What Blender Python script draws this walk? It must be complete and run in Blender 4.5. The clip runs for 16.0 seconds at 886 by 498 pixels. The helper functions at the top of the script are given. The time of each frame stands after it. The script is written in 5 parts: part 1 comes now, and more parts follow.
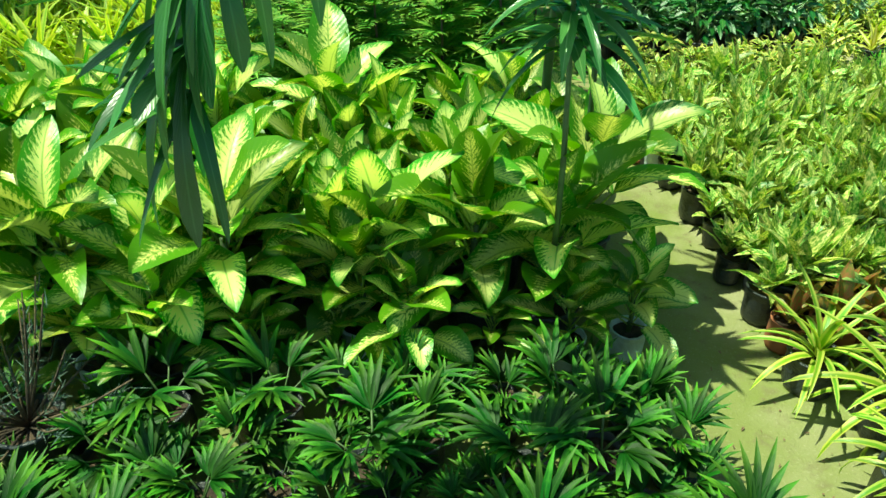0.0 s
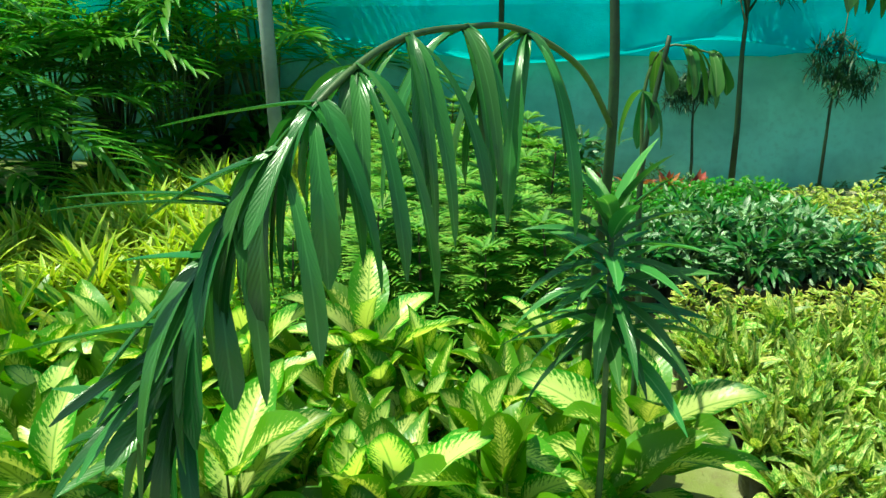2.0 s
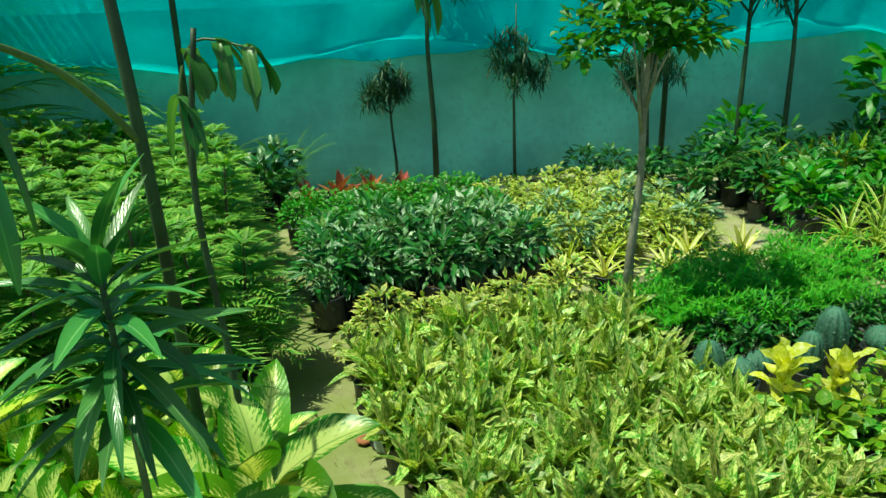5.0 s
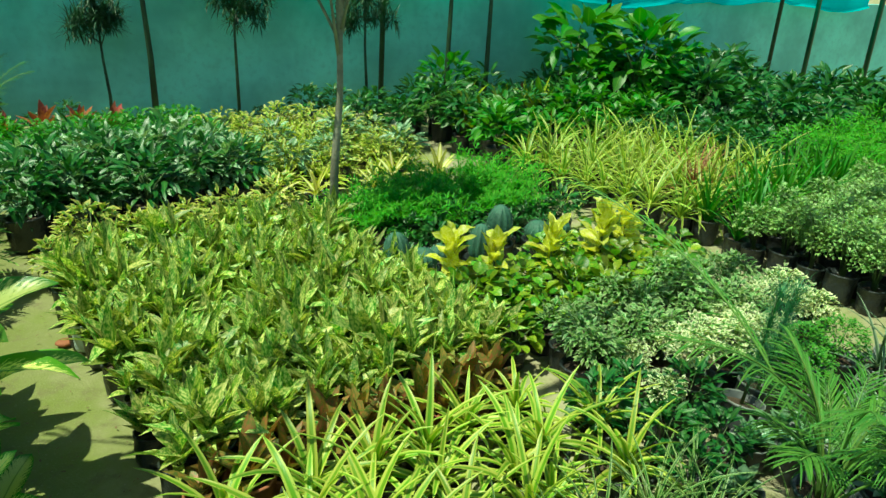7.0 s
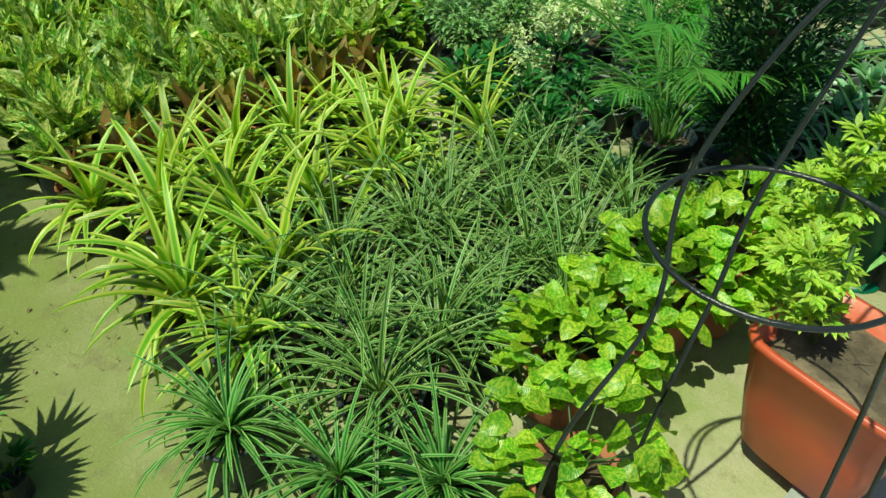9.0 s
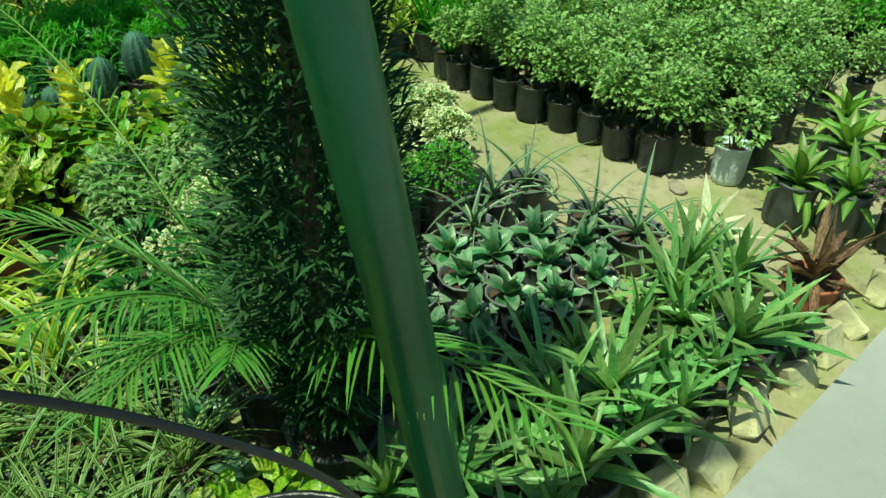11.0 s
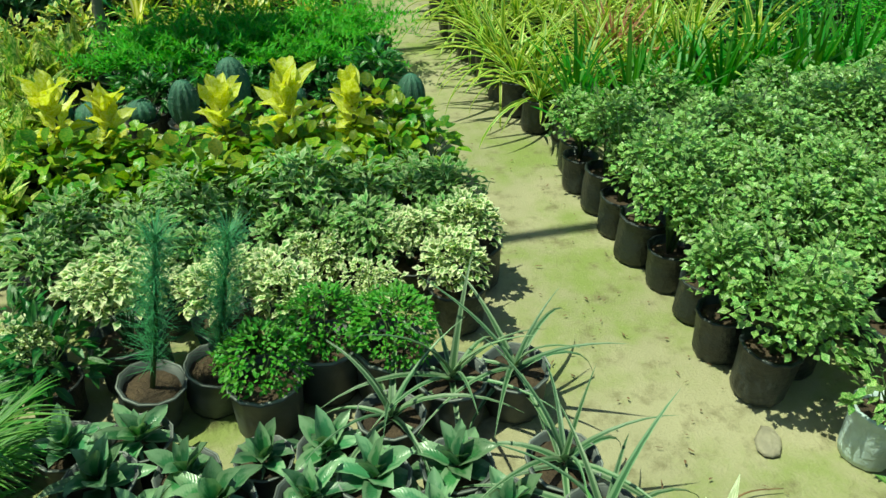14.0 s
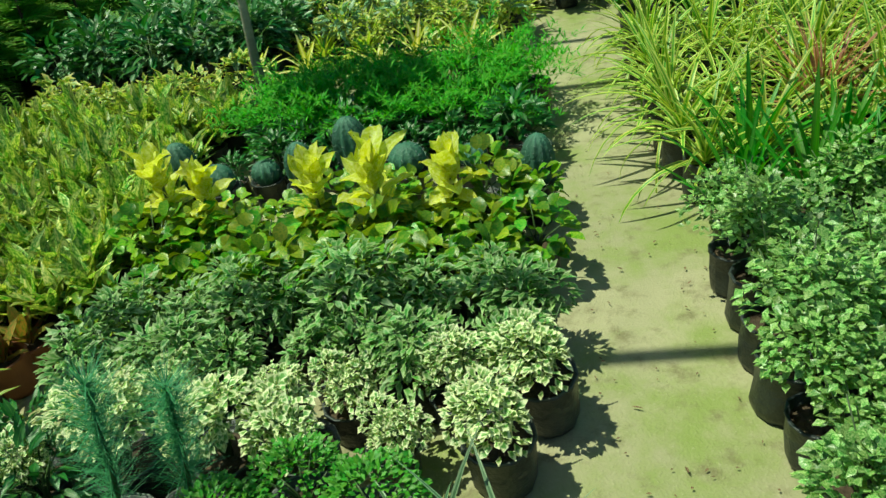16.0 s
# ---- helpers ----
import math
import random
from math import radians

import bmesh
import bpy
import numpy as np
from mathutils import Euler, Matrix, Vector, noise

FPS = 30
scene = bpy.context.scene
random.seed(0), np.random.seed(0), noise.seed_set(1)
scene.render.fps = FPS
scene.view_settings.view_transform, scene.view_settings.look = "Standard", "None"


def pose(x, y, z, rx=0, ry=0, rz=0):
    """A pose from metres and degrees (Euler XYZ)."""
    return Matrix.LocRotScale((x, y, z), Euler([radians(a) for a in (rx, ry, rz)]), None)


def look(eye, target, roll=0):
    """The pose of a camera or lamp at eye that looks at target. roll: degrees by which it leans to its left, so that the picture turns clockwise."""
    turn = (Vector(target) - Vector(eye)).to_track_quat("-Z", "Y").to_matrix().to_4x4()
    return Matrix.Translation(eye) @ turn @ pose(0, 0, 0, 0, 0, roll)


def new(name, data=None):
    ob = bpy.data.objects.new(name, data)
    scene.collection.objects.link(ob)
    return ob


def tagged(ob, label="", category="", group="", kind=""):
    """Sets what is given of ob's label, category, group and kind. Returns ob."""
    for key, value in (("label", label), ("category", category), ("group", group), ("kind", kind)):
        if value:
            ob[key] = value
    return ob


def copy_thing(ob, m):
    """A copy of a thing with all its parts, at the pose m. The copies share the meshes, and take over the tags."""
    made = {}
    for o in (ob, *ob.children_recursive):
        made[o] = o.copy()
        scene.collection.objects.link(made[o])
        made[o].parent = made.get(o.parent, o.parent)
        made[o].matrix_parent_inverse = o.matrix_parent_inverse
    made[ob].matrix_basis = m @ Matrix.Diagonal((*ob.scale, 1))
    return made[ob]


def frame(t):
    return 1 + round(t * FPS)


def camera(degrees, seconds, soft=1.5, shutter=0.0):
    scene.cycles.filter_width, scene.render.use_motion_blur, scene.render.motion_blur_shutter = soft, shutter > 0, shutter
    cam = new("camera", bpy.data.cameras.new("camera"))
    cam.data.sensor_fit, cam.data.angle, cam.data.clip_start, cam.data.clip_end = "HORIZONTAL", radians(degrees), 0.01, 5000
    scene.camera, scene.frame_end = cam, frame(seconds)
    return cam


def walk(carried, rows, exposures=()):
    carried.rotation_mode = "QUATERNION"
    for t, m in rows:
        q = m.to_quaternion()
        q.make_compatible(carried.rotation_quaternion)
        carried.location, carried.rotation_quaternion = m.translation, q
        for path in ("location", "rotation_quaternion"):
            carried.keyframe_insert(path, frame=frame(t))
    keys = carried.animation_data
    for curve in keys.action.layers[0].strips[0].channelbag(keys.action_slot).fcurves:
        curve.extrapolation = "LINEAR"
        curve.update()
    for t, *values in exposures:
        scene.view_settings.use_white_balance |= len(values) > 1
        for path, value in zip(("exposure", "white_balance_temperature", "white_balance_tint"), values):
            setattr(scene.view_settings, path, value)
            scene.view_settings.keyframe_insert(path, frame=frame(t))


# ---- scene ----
cam = camera(62.5, 16.0)
PATH = [
    (0, (-0.052, 0.139, 1.722), (0.06, 1.776, 0.579), -1.2),
    (0.5, (0.029, 0.156, 1.812), (-0.037, 1.956, 0.943), -1.0),
    (1, (0.026, 0.205, 1.878), (-0.085, 2.061, 1.142), -1.0),
    (1.5, (0.025, 0.245, 1.898), (-0.086, 2.12, 1.21), -1.6),
    (2, (0.034, 0.347, 1.873), (0.016, 2.233, 1.209), -0.9),
    (2.5, (0.088, 0.438, 1.847), (0.111, 2.331, 1.2), -1.2),
    (3, (0.228, 0.553, 1.816), (0.246, 2.446, 1.172), -1.8),
    (3.5, (0.327, 0.638, 1.799), (0.344, 2.532, 1.155), -2.2),
    (4, (0.447, 0.65, 1.802), (0.521, 2.543, 1.162), -5.8),
    (4.5, (0.571, 0.637, 1.801), (0.933, 2.49, 1.14), -4.2),
    (5, (0.634, 0.595, 1.806), (1.218, 2.39, 1.145), -2.1),
    (5.2, (0.64, 0.582, 1.813), (1.308, 2.349, 1.156), -1.5),
    (7.3, (0.693, 0.033, 1.577), (1.879, 1.433, 0.781), 3.2),
    (7.5, (0.739, -0.035, 1.549), (1.909, 1.339, 0.687), 2.4),
    (8, (0.773, -0.165, 1.505), (1.904, 1.167, 0.532), -0.3),
    (8.5, (0.795, -0.253, 1.453), (1.87, 1.029, 0.357), -1.0),
    (9, (0.865, -0.291, 1.385), (1.869, 0.894, 0.124), -0.8),
    (9.5, (1.094, -0.309, 1.381), (2.157, 0.769, 0.074), 2.8),
    (10, (1.443, -0.368, 1.463), (2.511, 0.772, 0.215), 0.9),
    (10.2, (1.61, -0.397, 1.466), (2.675, 0.786, 0.255), 0.2),
    (12.3, (2.8, -0.471, 1.43), (3.925, 0.757, 0.323), 1.1),
    (12.5, (2.885, -0.455, 1.419), (3.995, 0.786, 0.311), 1.1),
    (13, (3.095, -0.341, 1.413), (4.082, 0.993, 0.297), 2.7),
    (13.5, (3.245, -0.257, 1.416), (3.863, 1.277, 0.292), -0.2),
    (14, (3.427, -0.195, 1.437), (3.854, 1.406, 0.317), 0.3),
    (14.5, (3.58, -0.041, 1.439), (3.92, 1.587, 0.329), 0.8),
    (15, (3.741, 0.136, 1.444), (3.985, 1.789, 0.346), -0.9),
    (15.5, (3.949, 0.208, 1.461), (3.79, 1.893, 0.395), -8.3),
    (16, (4.063, 0.294, 1.429), (3.784, 1.959, 0.356), -10.1),
]
walk(cam, [(t, look(eye, aim, roll)) for t, eye, aim, roll in PATH], [(t, e, 6800.0, -20.0) for t, e in ((0.0, 0.8), (1.5, 0.75), (3.0, 0.6), (5.0, 0.38), (7.5, 0.32), (8.5, 0.2), (9.5, 0.06), (10.2, 0.05), (12.5, 0.45), (14.0, 0.18), (16.0, 0.12))])

# ---- light ----
SUN_EL, SUN_AZ = 69.0, 277.0
world = bpy.data.worlds.new("sky")
scene.world = world
world.use_nodes = True
wn = world.node_tree
sky = wn.nodes.new("ShaderNodeTexSky")
sky.sky_type, sky.sun_disc = "NISHITA", False
sky.sun_elevation, sky.sun_rotation = radians(SUN_EL), radians(SUN_AZ)
wn.nodes["Background"].inputs[1].default_value = 0.1
wn.links.new(sky.outputs[0], wn.nodes["Background"].inputs[0])
sun_data = bpy.data.lights.new("sun", "SUN")
sun_data.energy, sun_data.angle, sun_data.color = 5.0, radians(0.6), (1.0, 0.95, 0.82)
sun = new("sun", sun_data)
sun_dir = Vector((math.sin(radians(SUN_AZ)) * math.cos(radians(SUN_EL)), math.cos(radians(SUN_AZ)) * math.cos(radians(SUN_EL)), math.sin(radians(SUN_EL))))
sun.matrix_basis = look(sun_dir * 30, (0, 0, 0))


# ---- materials ----
class Mat:
    """A small wrapper round a node tree."""

    def __init__(self, name, rough=0.5, spec=0.5):
        self.m = bpy.data.materials.new(name)
        self.m.use_nodes = True
        self.t = self.m.node_tree
        self.p = self.t.nodes["Principled BSDF"]
        self.p.inputs["Roughness"].default_value = rough
        self.p.inputs["Specular IOR Level"].default_value = spec

    def node(self, kind, **inputs):
        n = self.t.nodes.new("ShaderNode" + kind)
        for k, v in inputs.items():
            self.put(n.inputs[k.replace("_", " ")], v)
        return n

    def put(self, socket, v):
        if isinstance(v, bpy.types.NodeSocket):
            self.t.links.new(v, socket)
        elif isinstance(v, tuple) and len(v) == 3 and socket.type == "RGBA":
            socket.default_value = (*v, 1)
        else:
            socket.default_value = v

    def math(self, op, a, b=0.0, c=0.0):
        n = self.t.nodes.new("ShaderNodeMath")
        n.operation = op
        for s, v in zip(n.inputs, (a, b, c)):
            self.put(s, v)
        return n.outputs[0]

    def mix(self, f, a, b, mode="MIX"):
        n = self.t.nodes.new("ShaderNodeMix")
        n.data_type, n.blend_type = "RGBA", mode
        self.put(n.inputs[0], f)
        self.put(n.inputs[6], a)
        self.put(n.inputs[7], b)
        return n.outputs[2]

    def ramp(self, v, lo, hi):
        n = self.t.nodes.new("ShaderNodeMapRange")
        n.interpolation_type = "SMOOTHSTEP"
        for s, x in zip(n.inputs, (v, lo, hi, 0.0, 1.0)):
            self.put(s, x)
        return n.outputs[0]

    def noise(self, scale, detail=4.0, rough=0.6, vec=None):
        n = self.node("TexNoise", Scale=scale, Detail=detail, Roughness=rough)
        if vec is None:
            vec = self.node("TexCoord").outputs["Object"]
        self.put(n.inputs["Vector"], vec)
        return n.outputs[0]

    def bump(self, height, strength=0.3, distance=0.01):
        n = self.node("Bump", Strength=strength, Distance=distance, Height=height)
        self.put(self.p.inputs["Normal"], n.outputs[0])
        return n

    def colour(self, c):
        self.put(self.p.inputs["Base Color"], c)
        return self


def plain(name, c, rough=0.6, var=0.25, scale=12.0, metal=0.0, bump=0.2, spec=0.5):
    """A surface of one colour with stains at two scales and fine relief."""
    k = Mat(name, rough, spec)
    big, small = k.noise(scale * 0.18), k.noise(scale * 2.5, 6)
    dark = tuple(x * (1 - var * 1.6) for x in c)
    lite = tuple(min(1, x * (1 + var)) for x in c)
    col = k.mix(k.ramp(big, 0.3, 0.7), dark, lite)
    k.colour(k.mix(k.math("MULTIPLY", k.ramp(small, 0.45, 0.75), 0.5), col, dark))
    k.p.inputs["Metallic"].default_value = metal
    k.bump(small, bump)
    return k.m


def leaf_mat(name, c, c2=None, pattern="plain", rough=0.42, glow=0.35, tip=None, hue=0.035, val=0.5, amount=1.0, spec=0.5):
    """A leaf: c the blade, c2 its markings, laid out along the blade (v) and across it (u)."""
    k = Mat(name, rough, spec)
    uv = k.node("UVMap").outputs[0]
    sep = k.node("SeparateXYZ", Vector=uv)
    u = k.math("ABSOLUTE", k.math("SUBTRACT", k.math("MULTIPLY", sep.outputs[0], 2.0), 1.0))
    v = sep.outputs[1]
    geo = k.node("NewGeometry")
    info = k.node("ObjectInfo")
    rnd = k.math("FRACT", k.math("ADD", geo.outputs["Random Per Island"], info.outputs["Random"]))
    shift = k.math("MULTIPLY", rnd, 17.0)
    c2 = c2 or tuple(min(1.0, x * 1.5 + 0.02) for x in c)
    if pattern == "feather":  # pale middle that breaks into streaks between the side veins
        w = k.math("SINE", k.math("ADD", k.math("MULTIPLY", k.math("SUBTRACT", v, k.math("MULTIPLY", u, 0.22)), 88.0), shift))
        cb = k.node("CombineXYZ", X=k.math("MULTIPLY", u, 3.0), Y=k.math("ADD", k.math("MULTIPLY", k.math("SUBTRACT", v, k.math("MULTIPLY", u, 0.25)), 22.0), shift), Z=shift)
        n = k.noise(2.2, 5, 0.7, cb.outputs[0])
        lim = k.math("ADD", k.math("MULTIPLY", k.math("SUBTRACT", rnd, 0.5), 0.8), 0.50)
        e = k.math("ADD", k.math("ADD", k.math("MULTIPLY", w, 0.11), k.math("MULTIPLY", k.math("SUBTRACT", n, 0.5), 2.1)), k.math("MULTIPLY", k.math("SUBTRACT", lim, u), 0.8))
        mask = k.ramp(e, -0.02, 0.26)
        rib = k.ramp(u, 0.07, 0.02)
        mask = k.math("MULTIPLY", mask, k.math("SUBTRACT", 1.0, k.math("MULTIPLY", rib, 0.55)))
        mask = k.math("MULTIPLY", mask, k.ramp(v, 1.0, 0.8))
    elif pattern == "stripe":  # pale margins, green middle
        mask = k.ramp(u, 0.30, 0.62)
    elif pattern == "heart":  # pale middle
        mask = k.ramp(u, 0.62, 0.35)
    elif pattern == "speckle":
        cb = k.node("CombineXYZ", X=k.math("MULTIPLY", sep.outputs[0], 2.2), Y=k.math("ADD", k.math("MULTIPLY", v, 4.0), shift), Z=shift)
        mask = k.ramp(k.noise(2.6, 5, 0.65, cb.outputs[0]), 0.42, 0.60)
    elif pattern == "edge":
        cb = k.node("CombineXYZ", X=sep.outputs[0], Y=k.math("ADD", v, shift), Z=shift)
        mask = k.ramp(k.math("ADD", k.math("MAXIMUM", u, v), k.math("MULTIPLY", k.math("SUBTRACT", k.noise(5, 3, 0.6, cb.outputs[0]), 0.5), 0.7)), 0.5, 0.75)
    else:
        mask = k.math("MULTIPLY", k.ramp(u, 0.14, 0.03), 0.6)
    col = k.mix(k.math("MULTIPLY", mask, amount), c, c2)
    if tip:
        cbt = k.node("CombineXYZ", X=u, Y=k.math("MULTIPLY", v, 3.0), Z=shift)
        t = k.math("MULTIPLY", k.ramp(k.math("ADD", v, k.math("MULTIPLY", k.noise(3, 3, 0.6, cbt.outputs[0]), 0.6)), 0.75, 1.25), 0.9)
        col = k.mix(t, col, tip)
    hs = k.node("HueSaturation", Color=col, Hue=k.math("ADD", 0.5, k.math("MULTIPLY", k.math("SUBTRACT", rnd, 0.5), hue)),
                Value=k.math("ADD", 1.0 - val / 2, k.math("MULTIPLY", k.math("FRACT", k.math("MULTIPLY", rnd, 7.3)), val)))
    k.colour(hs.outputs[0])
    vein = k.math("SINE", k.math("MULTIPLY", k.math("SUBTRACT", v, k.math("MULTIPLY", u, 0.22)), 88.0))
    k.bump(k.math("ADD", k.math("MULTIPLY", vein, 0.25), k.noise(60, 3)), 0.18, 0.004)
    tr = k.node("BsdfTranslucent", Color=k.mix(1.0, hs.outputs[0], (1.0, 1.0, 0.45), "MULTIPLY"))
    mx = k.node("MixShader", Fac=glow)
    k.put(mx.inputs[1], k.p.outputs[0])
    k.put(mx.inputs[2], tr.outputs[0])
    k.put(k.t.nodes["Material Output"].inputs[0], mx.outputs[0])
    return k.m


def ground_mat():
    k = Mat("packed_earth", 0.95, 0.2)
    n1, n2, n3 = k.noise(0.9, 5), k.noise(9, 8, 0.7), k.noise(120, 4)
    col = k.mix(k.ramp(n1, 0.35, 0.65), (0.30, 0.285, 0.175), (0.38, 0.35, 0.225))
    col = k.mix(k.math("MULTIPLY", k.ramp(k.noise(2.6, 6, 0.65), 0.42, 0.68), 0.8), col, (0.20, 0.26, 0.06))
    # more moss towards low x, darkened too for plant shadows on the first path
    east = k.node("SeparateXYZ", Vector=k.node("TexCoord").outputs["Object"]).outputs[0]
    moss_shade = k.math("MULTIPLY", k.ramp(k.math("ADD", east, k.math("MULTIPLY", k.noise(3.5, 5), 1.2)), 2.4, 1.4), 0.85)
    col = k.mix(moss_shade, col, (0.155, 0.185, 0.045))
    col = k.mix(k.math("MULTIPLY", k.ramp(n2, 0.50, 0.70), 0.7), col, (0.15, 0.13, 0.07))
    col = k.mix(k.math("MULTIPLY", k.ramp(n3, 0.55, 0.8), 0.35), col, (0.46, 0.43, 0.30))
    k.colour(col)
    k.bump(k.math("ADD", k.math("MULTIPLY", n2, 2.0), n3), 0.45, 0.012)
    return k.m


def slab_mat():
    k = Mat("concrete", 0.85, 0.25)
    n1, n2, n3 = k.noise(1.3, 6), k.noise(14, 8, 0.7), k.noise(150, 4)
    col = k.mix(k.ramp(n1, 0.3, 0.7), (0.27, 0.29, 0.27), (0.35, 0.37, 0.35))
    col = k.mix(k.math("MULTIPLY", k.ramp(n2, 0.5, 0.75), 0.4), col, (0.22, 0.23, 0.19))
    col = k.mix(k.math("MULTIPLY", k.ramp(n3, 0.6, 0.8), 0.3), col, (0.16, 0.16, 0.14))
    k.colour(col)
    k.bump(k.math("ADD", n2, n3), 0.3, 0.006)
    return k.m


def net_mat():
    """Woven shade net: a fine mesh of teal tape, half of it holes."""
    k = Mat("shade_net", 0.6, 0.3)
    n1 = k.noise(1.2, 5)
    col = k.mix(k.ramp(n1, 0.3, 0.7), (0.0, 0.56, 0.64), (0.02, 0.76, 0.82))
    k.colour(col)
    k.bump(k.math("ADD", k.math("MULTIPLY", k.noise(5, 4), 3.0), k.noise(90, 3)), 0.5, 0.012)
    tr = k.node("BsdfTranslucent", Color=col)
    mx = k.node("MixShader", Fac=0.6)
    k.put(mx.inputs[1], k.p.outputs[0])
    k.put(mx.inputs[2], tr.outputs[0])
    k.put(k.t.nodes["Material Output"].inputs[0], mx.outputs[0])
    return k.m


